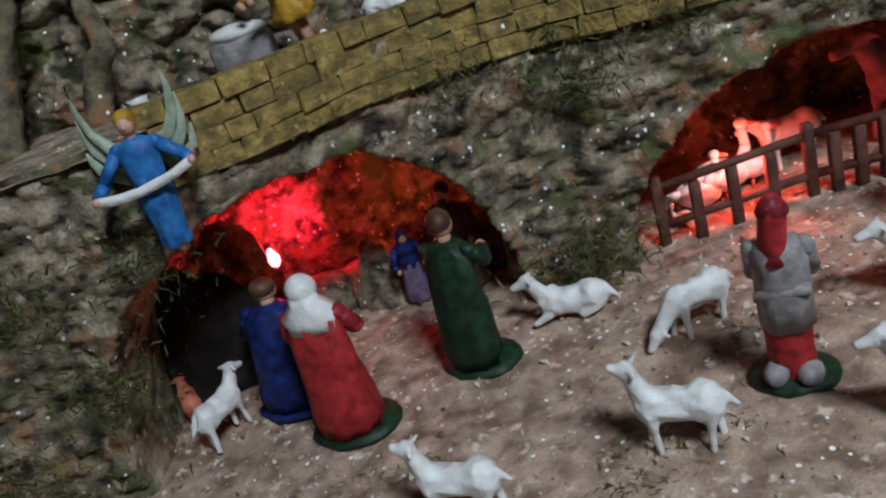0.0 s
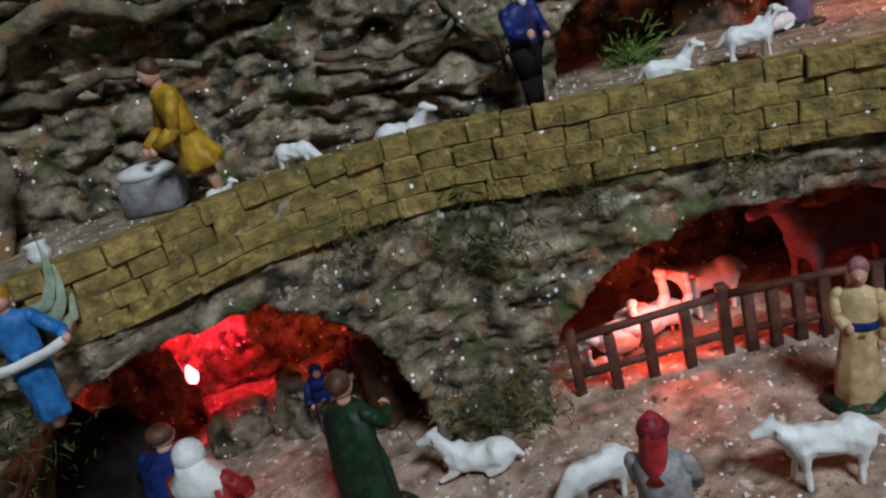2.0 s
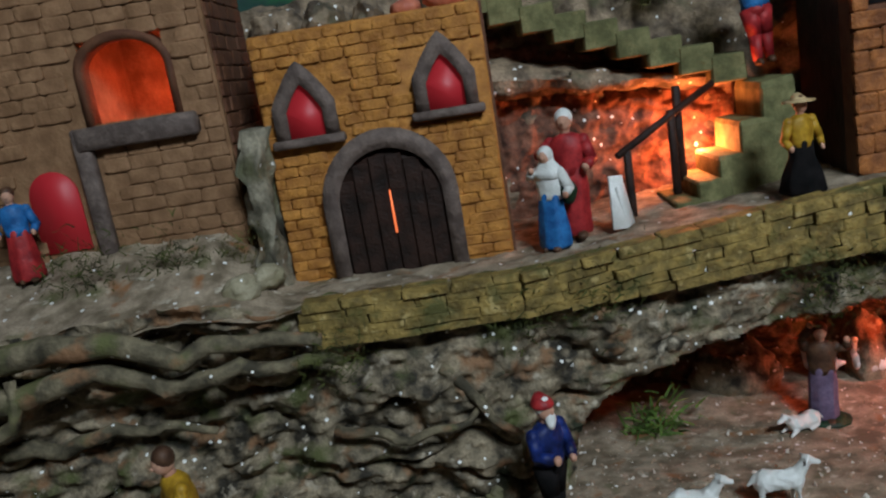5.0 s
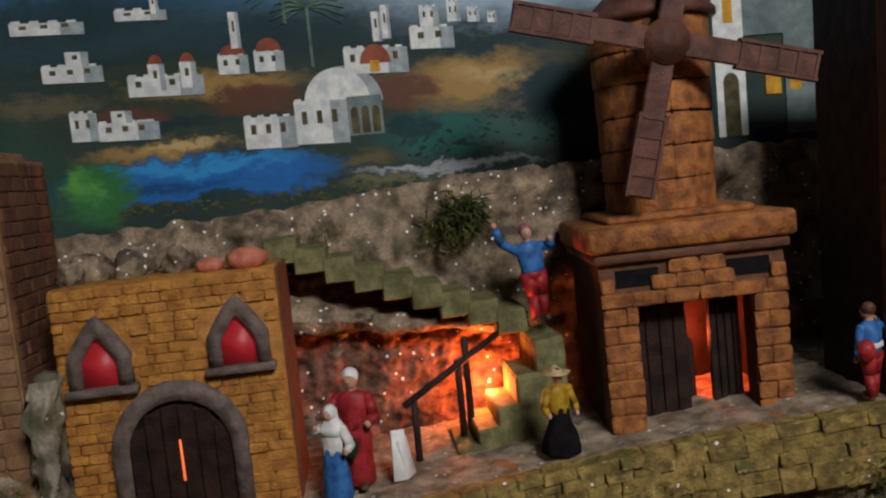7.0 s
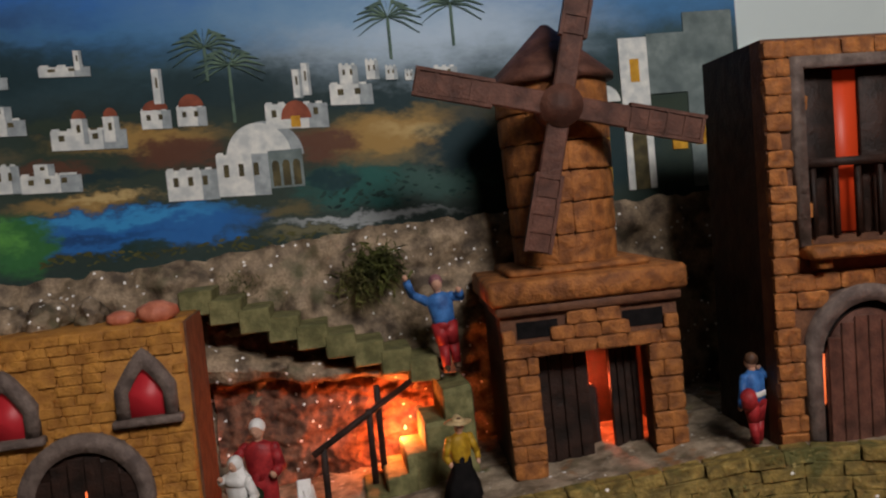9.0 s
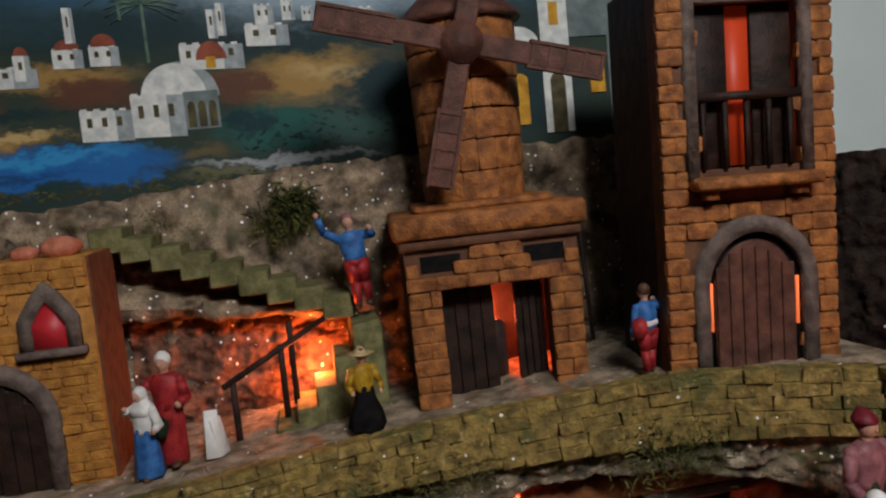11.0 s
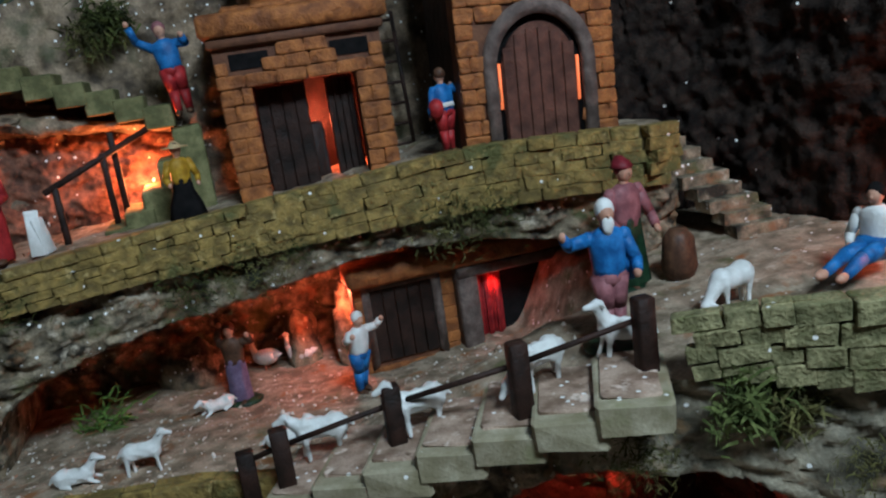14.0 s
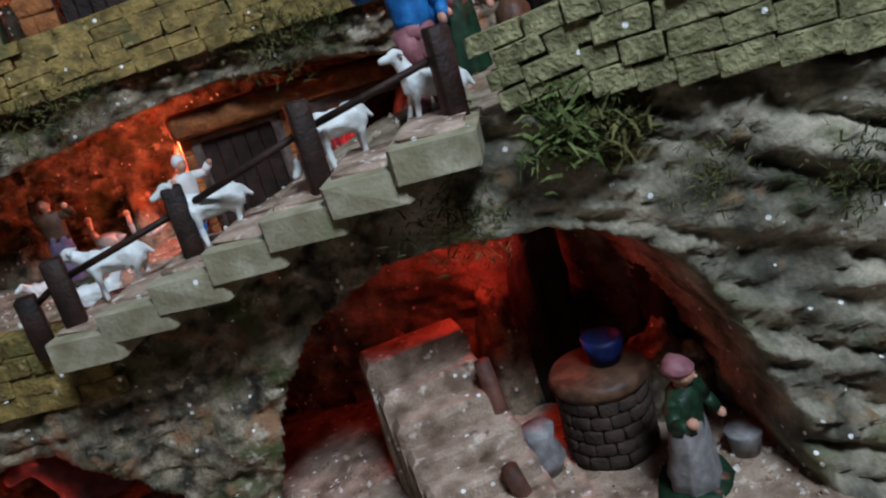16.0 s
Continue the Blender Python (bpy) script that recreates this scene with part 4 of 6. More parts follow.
for i in range(12):
    box(bm, (0.010 + i * 0.0022, 0.010 + 0.003 * math.sin(i * 1.3), 0.0), (0.0128 + i * 0.0022, 0.013 + 0.003 * math.sin(i * 1.3), 0.104))
part("curtain", bm, C_RED, inn, "red cloth curtain in the doorway")


# ---------------------------------------------------------------- stairs, rails, ladder, fence
def step_flight(name, label, steps, material, category="stairs"):
    ob = building(name, label, category, Matrix())
    meshes = [piece_mesh("step", material, 300 + k, 0.05, 0.022, False) for k in range(3)]
    for k, (x, y, z, w, d, h, turn) in enumerate(steps):
        piece("step", meshes[k % 3], ob, pose(x, y, z, 0, 0, turn) @ Matrix.Diagonal((w, d, h, 1)))
    return ob


sheep_stairs = step_flight("sheep_stairs", "flight of pale broad slab steps along the terrace edge",
            [(0.385 + 0.034 * k, 0.482 - 0.0165 * k - 0.0006 * k * k, 0.3745 + 0.0112 * k, 0.048, 0.085, 0.020, -27) for k in range(7)], SLAB)
sandy = [piece_mesh("sandy_top", SAND, 330 + k, 0.05, 0.05, False) for k in range(3)]
for k in range(7):
    piece("sandy_top", sandy[k % 3], sheep_stairs, pose(0.387 + 0.034 * k, 0.488 - 0.0165 * k - 0.0006 * k * k, 0.3848 + 0.0112 * k, 0, 0, -27) @ Matrix.Diagonal((0.038, 0.070, 0.004, 1)))
step_flight("rear_stairs", "mossy steps descending along the rear rock",
            [(0.112 + 0.0262 * k, 0.838, 0.737 - 0.0112 * k, 0.031, 0.060, 0.024, 0) for k in range(9)], STEP_M)
step_flight("lower_mossy_stairs", "short flight of mossy steps beside a rail",
            [(0.246 + 0.020 * k, 0.782 + 0.004 * k, (top + 0.525) / 2, 0.030, 0.070, top - 0.525, 0) for k, top in enumerate((0.538, 0.549, 0.563, 0.580, 0.605, 0.636))], STEP_M)
step_flight("corner_stairs", "worn mossy stone steps climbing beside the dark rock",
            [(0.824 - 0.005 * k, 0.528 + 0.0137 * k, 0.478 + 0.0106 * k, 0.052 - 0.004 * (k % 2), 0.026, 0.013, -8 + 2 * k) for k in range(9)], ROCK)
step_flight("well_cave_stairs", "sandy steps inside the well grotto",
            [(0.566, 0.350 + 0.020 * k, (0.190 + 0.0165 * k + 0.150) / 2, 0.078, 0.036, 0.040 + 0.0165 * k, -6) for k in range(7)], SAND)

fence = building("stair_rail", "dark wooden posts with thin rails along the slab steps", "railing", Matrix())
POSTS = [(0.340, 0.495, 0.372, 0.036), (0.366, 0.471, 0.375, 0.055), (0.446, 0.444, 0.395, 0.058), (0.523, 0.389, 0.422, 0.062), (0.604, 0.365, 0.445, 0.058)]
for k, (x, y, z, h) in enumerate(POSTS):
    bm = bmesh.new()
    box(bm, (x - 0.0065, y - 0.0060, z - 0.006), (x + 0.0065, y + 0.0060, z + h), bevel=0.0012)
    part("post", bm, WOOD, fence)
for (x0, y0, z0, h0), (x1, y1, z1, h1) in zip(POSTS, POSTS[1:]):
    bm = bmesh.new()
    limb(bm, (x0, y0 + 0.004, z0 + h0 * 0.72), (x1, y1 + 0.004, z1 + h1 * 0.72), 0.0022, 0.0022, 0, 6)
    part("rail", bm, WOOD, fence)

rail = building("mossy_stair_rail", "thin dark wooden handrail on posts", "railing", Matrix())
RAIL = [(0.217, 0.757, 0.528, 0.598), (0.262, 0.785, 0.560, 0.622), (0.272, 0.800, 0.568, 0.640), (0.333, 0.830, 0.605, 0.650)]
for x, y, z, top in RAIL:
    bm = bmesh.new()
    box(bm, (x - 0.003, y - 0.003, z - 0.01), (x + 0.003, y + 0.003, top), bevel=0.0006)
    part("post", bm, WOOD, rail)
bm = bmesh.new()
limb(bm, (0.208, 0.752, 0.595), (0.340, 0.832, 0.651), 0.0032, 0.0032, 0, 8)
part("handrail", bm, WOOD, rail)

pen = building("pen_fence", "red-brown wooden picket fence closing the animal pen", "fence", Matrix())
PEN = [(0.095, 0.583), (0.215, 0.578), (0.385, 0.545)]
for lo, hi in ((0.014, 0.0195), (0.047, 0.0535)):
    for (x0, y0), (x1, y1) in zip(PEN, PEN[1:]):
        g0, g1 = ground_z(x0, y0), ground_z(x1, y1)
        bm = bmesh.new()
        limb(bm, (x0, y0, g0 + (lo + hi) / 2), (x1, y1, g1 + (lo + hi) / 2), 0.0038, 0.0038, 0, 6)
        part("rail", bm, WOOD_R, pen)
for k in range(14):
    x = 0.097 + 0.0295 * k if k < 4 else 0.215 + 0.0175 * (k - 4)
    y = along(PEN, x)
    g = ground_z(x, y)
    bm = bmesh.new()
    box(bm, (x - 0.0042, y - 0.004, g - 0.004), (x + 0.0042, y + 0.004, g + (0.060 if k in (0, 4) else 0.050)), bevel=0.0008)
    part("picket", bm, WOOD_R, pen)

grotto_rail = building("grotto_rail", "red-brown rough posts beside the sandy steps", "railing", Matrix())
for x, y, z, h, tilt in ((0.604, 0.412, 0.182, 0.098, -5), (0.590, 0.362, 0.170, 0.060, -12)):
    bm = bmesh.new()
    limb(bm, (0, 0, 0), (0, 0, h), 0.0070, 0.0060, 0, 8)
    part("post", bm, WOOD_R, grotto_rail).matrix_basis = pose(x, y, z, 0, tilt, 0)

ladder = building("ladder", "dark wooden ladder leaning by the windmill", "ladder", pose(0.572, 0.800, 0.560, -8, 0, 0))
for x in (-0.014, 0.014):
    bm = bmesh.new()
    limb(bm, (x, 0, 0), (x, 0, 0.165), 0.0024, 0.0024, 0, 7)
    part("stile", bm, WOOD, ladder)
for k in range(7):
    bm = bmesh.new()
    limb(bm, (-0.016, 0, 0.018 + 0.023 * k), (0.016, 0, 0.018 + 0.023 * k), 0.0018, 0.0018, 0, 6)
    part("rung", bm, WOOD, ladder)


# ---------------------------------------------------------------- figurines
def figurine(label, at, h, robe, top=None, yaw=0, lean=0, tip=0, hat=None, hair=None, trousers=None, cape=None, scarf=None, base=None, arms=((-0.16, -0.10, 0.52), (0.16, -0.10, 0.52)),
             beard=None, brim=False, wings=None, banner=None, name="figurine", seat=False, skirt=1.0, bag=None, hood=None, coat=None, wide=1.0, sash=None, hem=0.0):
    """One painted statuette. Heights are shares of h; it faces -y before yaw."""
    slots, order = [], {}

    def slot(m):
        if m not in order:
            order[m] = len(slots)
            slots.append(m)
        return order[m]

    bm = bmesh.new()
    top = top or robe
    if base:
        lathe(bm, [(0.0, 0.24, 0.20, 0, 0), (0.025, 0.24, 0.20, 0, 0), (0.05, 0.17, 0.15, 0, 0)], slot(base), 18)
    if seat:
        for s in (-1, 1):
            limb(bm, (0.06 * s, 0, 0.12), (0.07 * s, -0.36, 0.13), 0.085, 0.065, slot(trousers), 10)
            limb(bm, (0.07 * s, -0.36, 0.13), (0.08 * s, -0.62, 0.06), 0.06, 0.045, slot(trousers), 10)
            ball(bm, (0.08 * s, -0.68, 0.06), (0.04, 0.08, 0.04), slot(SKIN), 10, 8)
        ball(bm, (0, 0, 0.13), (0.17, 0.16, 0.12), slot(trousers), 14, 10)
        drop = 0.36
    elif trousers:
        for s in (-1, 1):
            limb(bm, (0.06 * s, 0.03 * s, 0.06), (0.055 * s, 0.015 * s, 0.28), 0.045, 0.06, slot(trousers), 10)
            limb(bm, (0.055 * s, 0.015 * s, 0.28), (0.05 * s, 0, 0.50), 0.062, 0.085, slot(trousers), 10)
            ball(bm, (0.06 * s, 0.03 * s - 0.035, 0.045), (0.042, 0.085, 0.035), slot(C_BROWN), 10, 8)
        ball(bm, (0, 0, 0.49), (0.125, 0.095, 0.08), slot(trousers), 14, 10)
        drop = 0.0
    else:
        if hem:
            for s in (-1, 1):
                limb(bm, (0.06 * s, 0, 0.03), (0.055 * s, 0, 0.36), 0.034, 0.045, slot(SKIN), 9)
        lathe(bm, [(0.03 + hem, 0.150 * skirt, 0.135 * skirt, 0, 0), (0.06 + hem * 0.9, 0.165 * skirt, 0.145 * skirt, 0, 0), (0.22 + hem * 0.5, 0.150 * skirt, 0.125 * skirt, 0, 0), (0.40, 0.128, 0.105, 0, 0), (0.53, 0.112, 0.088, 0, 0), (0.60, 0.100, 0.075, 0, 0)], slot(robe), 28, 7, 0.055)
        for s in (-1, 1):
            ball(bm, (0.06 * s, -0.10, 0.035), (0.04, 0.075, 0.03), slot(C_BROWN), 10, 8)
        drop = 0.0
    lathe(bm, [(0.50 - drop, 0.115, 0.088, 0, 0), (0.56 - drop, 0.118, 0.085, 0, 0), (0.68 - drop, 0.132, 0.090, 0, 0), (0.765 - drop, 0.138, 0.082, 0, 0), (0.80 - drop, 0.10, 0.065, 0, 0), (0.825 - drop, 0.045, 0.045, 0, 0)], slot(top), 24, 5, 0.03)
    limb(bm, (0, 0, 0.80 - drop), (0, -0.01, 0.87 - drop), 0.042, 0.038, slot(SKIN), 10)
    head = Vector((0, -0.018, 0.912 - drop))
    ball(bm, head, (0.060, 0.068, 0.078), slot(SKIN), 16, 12)
    ball(bm, head + Vector((0, -0.068, -0.008)), (0.012, 0.014, 0.014), slot(SKIN), 8, 6)
    if hair:
        ball(bm, head + Vector((0, 0.014, 0.028)), (0.070, 0.070, 0.074), slot(hair), 16, 12)
    if beard:
        ball(bm, head + Vector((0, -0.048, -0.068)), (0.046, 0.034, 0.068), slot(beard), 12, 10)
    if scarf:
        ball(bm, head + Vector((0, 0.018, 0.012)), (0.078, 0.078, 0.088), slot(scarf), 16, 12)
        lathe(bm, [(0.70 - drop, 0.150, 0.105, 0, 0.01), (0.78 - drop, 0.150, 0.105, 0, 0.012), (0.86 - drop, 0.075, 0.075, 0, 0.015), (0.90 - drop, 0.07, 0.07, 0, 0.015)], slot(scarf), 20, 6, 0.05)
    if hat:
        lathe(bm, [(0.940 - drop, 0.080, 0.084, 0, 0), (0.955 - drop, 0.082, 0.086, 0, 0), (0.99 - drop, 0.066, 0.066, 0, 0.01), (1.03 - drop, 0.024, 0.024, 0, 0.03)], slot(hat), 18)
        if brim:
            lathe(bm, [(0.945 - drop, 0.16, 0.155, 0, 0), (0.955 - drop, 0.165, 0.16, 0, 0), (0.967 - drop, 0.09, 0.09, 0, 0)], slot(hat), 20, 4, 0.05)
    for s, hand in zip((-1, 1), arms):
        sh = Vector((0.128 * s, 0, 0.755 - drop))
        hand = Vector(hand) - Vector((0, 0, drop))
        elbow = (sh + hand) / 2 + Vector((0.05 * s, 0.03, -0.05))
        limb(bm, sh, elbow, 0.050, 0.043, slot(top), 10)
        ball(bm, sh, 0.052, slot(top), 10, 8)
        ball(bm, elbow, 0.043, slot(top), 10, 8)
        limb(bm, elbow, elbow.lerp(hand, 0.8), 0.043, 0.040, slot(top), 10)
        ball(bm, hand, (0.030, 0.030, 0.034), slot(SKIN), 10, 8)
    if cape:
        lathe(bm, [(0.05, 0.150, 0.10, 0, 0.075), (0.16, 0.175, 0.105, 0, 0.075), (0.34, 0.150, 0.095, 0, 0.065), (0.55, 0.150, 0.085, 0, 0.045), (0.74, 0.145, 0.075, 0, 0.03), (0.81, 0.09, 0.06, 0, 0.02)], slot(cape), 26, 8, 0.06)
    if sash:
        lathe(bm, [(0.555, 0.128, 0.098, 0, 0), (0.565, 0.132, 0.102, 0, 0), (0.60, 0.132, 0.102, 0, 0), (0.61, 0.128, 0.098, 0, 0)], slot(sash), 24, 5, 0.03)
    if coat:
        lathe(bm, [(0.34, 0.135, 0.105, 0, 0.02), (0.50, 0.130, 0.10, 0, 0.02), (0.66, 0.138, 0.10, 0, 0.02), (0.77, 0.14, 0.10, 0, 0.02), (0.82, 0.08, 0.06, 0, 0.02)], slot(coat), 24, 6, 0.05)
        limb(bm, (-0.14, 0.09, 0.58), (0.14, 0.09, 0.55), 0.03, 0.03, slot(C_GREY), 8)
        for s in (-1, 1):
            ball(bm, (0.085 * s, 0.09, 0.085), (0.070, 0.09, 0.060), slot(C_GREY), 12, 10)
    if hood:
        lathe(bm, [(0.72, 0.085, 0.065, 0.02, 0.06), (0.80, 0.075, 0.070, 0.015, 0.05), (0.92, 0.070, 0.078, 0, 0.02), (1.0, 0.060, 0.06, 0, 0.01), (1.04, 0.02, 0.02, 0, 0.0)], slot(hood), 18, 5, 0.04)
    if bag:
        ball(bm, (0.16, 0.06, 0.55 - drop), (0.09, 0.09, 0.12), slot(bag), 12, 10)
    if wings:
        for s in (-1, 1):
            for k in range(3):
                first = len(bm.verts)
                line = [(s * (0.08 + 0.02 * k), 0.10, 0.72 - 0.10 * k), (s * (0.20 + 0.02 * k), 0.10, 0.76 - 0.09 * k), (s * (0.28 + 0.02 * k), 0.10, 0.90 - 0.13 * k), (s * (0.31 + 0.02 * k), 0.10, 1.06 - 0.17 * k), (s * (0.30 + 0.03 * k), 0.10, 1.24 - 0.23 * k)]
                tube(bm, line, 0.062, slot(wings), 10, 0.15)
                bm.verts.ensure_lookup_table()
                for v in bm.verts[first:]:
                    v.co.y = 0.11 + 0.01 * k + (v.co.y - 0.10) * 0.30
    if banner:
        n = 14
        last = None
        for i in range(n + 1):
            u = i / n
            c = Vector(arms[0]).lerp(Vector(arms[1]), u) + Vector((0, -0.01, -0.05 * math.sin(math.pi * u)))
            a, b = bm.verts.new(c + Vector((0, 0, 0.032))), bm.verts.new(c - Vector((0, 0.012, 0.032)))
            a2, b2 = bm.verts.new(c + Vector((0, 0.012, 0.032))), bm.verts.new(c + Vector((0, 0.0, -0.032)))
            if last:
                for q in ((last[0], a, b, last[1]), (last[3], b2, a2, last[2]), (last[2], a2, a, last[0]), (last[1], b, b2, last[3])):
                    bm.faces.new(q).material_index = slot(banner)
            last = (a, b, a2, b2)
    for v in bm.verts:
        if v.co.z < 0.84 - drop:
            v.co += 0.016 * Vector((noise.noise(v.co * 9), noise.noise(v.co * 9 + Vector((4, 0, 0))), 0.4 * noise.noise(v.co * 9 + Vector((0, 4, 0)))))
    ob = part(name, bm, slots)
    ob.matrix_basis = pose(*at, lean, tip, yaw) @ Matrix.Diagonal((h * wide, h * wide, h, 1))
    return tagged(ob, label, "figurine")


def on_ground(x, y, up=0.0):
    return (x, y, ground_z(x, y) + up)


def on_terrace(x, y, up=0.0):
    return (x, y, terrace_z(x, y) + up)


def on_upper(x, y, up=0.0):
    return (x, y, upper_z(x, y) + up)


figurine("kneeling king statuette in red cape and white headcloth", on_ground(-0.163, 0.462), 0.126, C_RED, C_RED, 170, 0, 0, scarf=WHITE, cape=C_RED, base=C_GREEN, arms=((-0.12, -0.12, 0.62), (0.12, -0.12, 0.62)), wide=1.12)
figurine("king statuette in a dark navy robe", on_ground(-0.217, 0.517), 0.108, C_NAVY, C_NAVY, 165, 6, 0, hair=C_BROWN, cape=C_NAVY, base=C_NAVY, wide=1.4)
figurine("king statuette in a dark green cloak with brown hair", on_ground(-0.066, 0.499), 0.126, C_GREEN, C_GREEN, 150, 0, 0, hair=C_BROWN, cape=C_GREEN, base=C_GREEN, arms=((-0.10, -0.18, 0.68), (0.10, -0.18, 0.68)), wide=1.05, skirt=0.85)
figurine("shepherd statuette in grey cloak with red cap and breeches", on_ground(0.120, 0.382), 0.118, C_RED, C_GREY, 160, -4, 0, hat=C_WINE, hair=C_WINE, base=C_GREEN, arms=((-0.06, -0.18, 0.55), (0.06, -0.18, 0.55)), skirt=0.8, hood=C_RED, coat=C_GREY, wide=0.88)
figurine("woman statuette in a long beige dress with dark sash", on_ground(0.268, 0.484), 0.106, C_BEIGE, C_BEIGE, -25, 0, 3, hair=C_ROSE, base=C_GREEN, arms=((-0.06, -0.16, 0.60), (0.14, -0.02, 0.45)), sash=C_NAVY, wide=0.84)
figurine("angel statuette in blue robe with pale wings and white banner", (-0.214, 0.438, 0.304), 0.089, C_BLUE, C_BLUE, 8, 0, 2, hair=C_MUSTARD, wings=C_WING, banner=WHITE, arms=((-0.34, -0.14, 0.50), (0.34, -0.14, 0.60)), skirt=0.7)
figurine("farm woman statuette in mustard dress bending forward", on_terrace(-0.124, 0.588), 0.109, C_MUSTARD, C_MUSTARD, -55, 9, 0, hair=C_BROWN, base=C_GREEN, arms=((-0.10, -0.26, 0.48), (0.10, -0.26, 0.50)), skirt=1.1, hem=0.24)
figurine("white-bearded herdsman statuette with red cap and blue waistcoat", on_terrace(0.112, 0.599), 0.096, C_BLACK, C_NAVY, 40, 0, 0, hat=C_RED, beard=WHITE, trousers=C_BLACK, hair=WHITE, arms=((-0.08, -0.16, 0.60), (0.08, -0.16, 0.55)), bag=C_BLUE)
figurine("woman statuette in lilac skirt carrying a load", on_terrace(0.345, 0.715), 0.085, C_LILAC, C_BROWN, -20, 0, 0, hair=C_BROWN, base=C_GREEN, arms=((-0.08, -0.06, 1.0), (0.22, -0.06, 0.85)), skirt=0.85)
figurine("stooping man statuette in white shirt and blue trousers", on_terrace(0.457, 0.645), 0.084, C_BLUE, WHITE, 30, 6, 0, hair=WHITE, trousers=C_BLUE, arms=((-0.20, -0.14, 0.80), (0.28, -0.10, 0.85)))
figurine("white-bearded man statuette in blue coat with raised arm", on_terrace(0.614, 0.424), 0.110, C_ROSE, C_BLUE, -10, 0, 0, hair=WHITE, beard=WHITE, trousers=C_ROSE, base=C_GREEN, arms=((-0.34, -0.10, 0.82), (0.16, -0.14, 0.52)), bag=C_BLUE, wide=0.92)
figurine("man statuette with red cap and red-brown shirt", on_terrace(0.690, 0.528), 0.115, C_GREEN, C_ROSE, 10, 0, 0, hat=C_WINE, hair=C_WINE, base=C_GREEN, arms=((-0.14, -0.12, 0.48), (0.18, -0.14, 0.46)))
figurine("barefoot angler statuette sitting in white shirt and blue trousers", on_terrace(0.802, 0.372, 0.010), 0.090, C_BLUE, WHITE, -72, 0, 0, hair=C_BLACK, trousers=C_BLUE, seat=True, arms=((-0.14, -0.16, 0.50), (0.14, -0.12, 0.50)))
figurine("woman statuette in a long red dress", on_upper(0.165, 0.722), 0.100, C_RED, C_RED, -15, 0, 0, hair=WHITE, arms=((-0.20, -0.12, 0.70), (0.14, -0.12, 0.56)), skirt=0.8)
figurine("small woman statuette with white shawl and green apron", on_upper(0.146, 0.706), 0.080, C_BLUE, WHITE, -30, 0, 0, scarf=WHITE, arms=((-0.10, -0.14, 0.80), (0.20, -0.10, 0.55)), bag=C_GREEN)
figurine("peasant statuette in yellow bodice with broad pale hat", on_upper(0.333, 0.700), 0.074, C_BLACK, C_MUSTARD, 15, 0, 0, hat=C_BEIGE, brim=True, hair=C_BROWN, skirt=1.35, arms=((-0.16, -0.08, 0.50), (0.18, -0.08, 0.48)))
figurine("boy statuette in blue jacket and red trousers on the steps", (0.349, 0.800, 0.645), 0.095, C_RED, C_BLUE, -5, 0, -6, hair=C_ROSE, trousers=C_RED, arms=((-0.30, -0.06, 1.04), (0.20, -0.12, 0.82)))
figurine("youth statuette in blue waistcoat and red trousers with sack", on_upper(0.580, 0.655), 0.080, C_RED, C_BLUE, -160, 0, 0, hair=C_BROWN, trousers=C_RED, arms=((-0.22, -0.10, 0.80), (0.18, -0.02, 0.45)), bag=C_RED, sash=WHITE)
figurine("woman statuette in green and grey drawing water", on_ground(0.684, 0.320), 0.097, C_GREY, C_GREEN, 30, 4, -6, wide=1.2, hat=C_ROSE, hair=C_ROSE, base=C_GREEN, arms=((-0.26, -0.16, 0.80), (0.22, -0.10, 0.42)), bag=C_GREY)
figurine("small statuette with blue sleeves in the tower doorway", (-0.262, 0.700, upper_z(-0.262, 0.700)), 0.075, C_RED, C_BLUE, 20, 0, 0, hair=C_BROWN)
figurine("small statuette in orange shirt and navy breeches", on_ground(-0.470, 0.505), 0.110, C_NAVY, PUMPKIN, 10, 0, 0, hair=C_BROWN, trousers=C_NAVY, base=C_GREEN)
figurine("kneeling woman statuette in a dark violet robe", on_ground(-0.120, 0.630), 0.075, C_LILAC, C_NAVY, 20, 8, 0, scarf=C_NAVY)
figurine("man statuette in a brown robe beside the manger", on_ground(-0.065, 0.622), 0.105, C_BROWN, C_BROWN, -25, 6, 0, hair=C_BROWN, beard=C_BROWN)


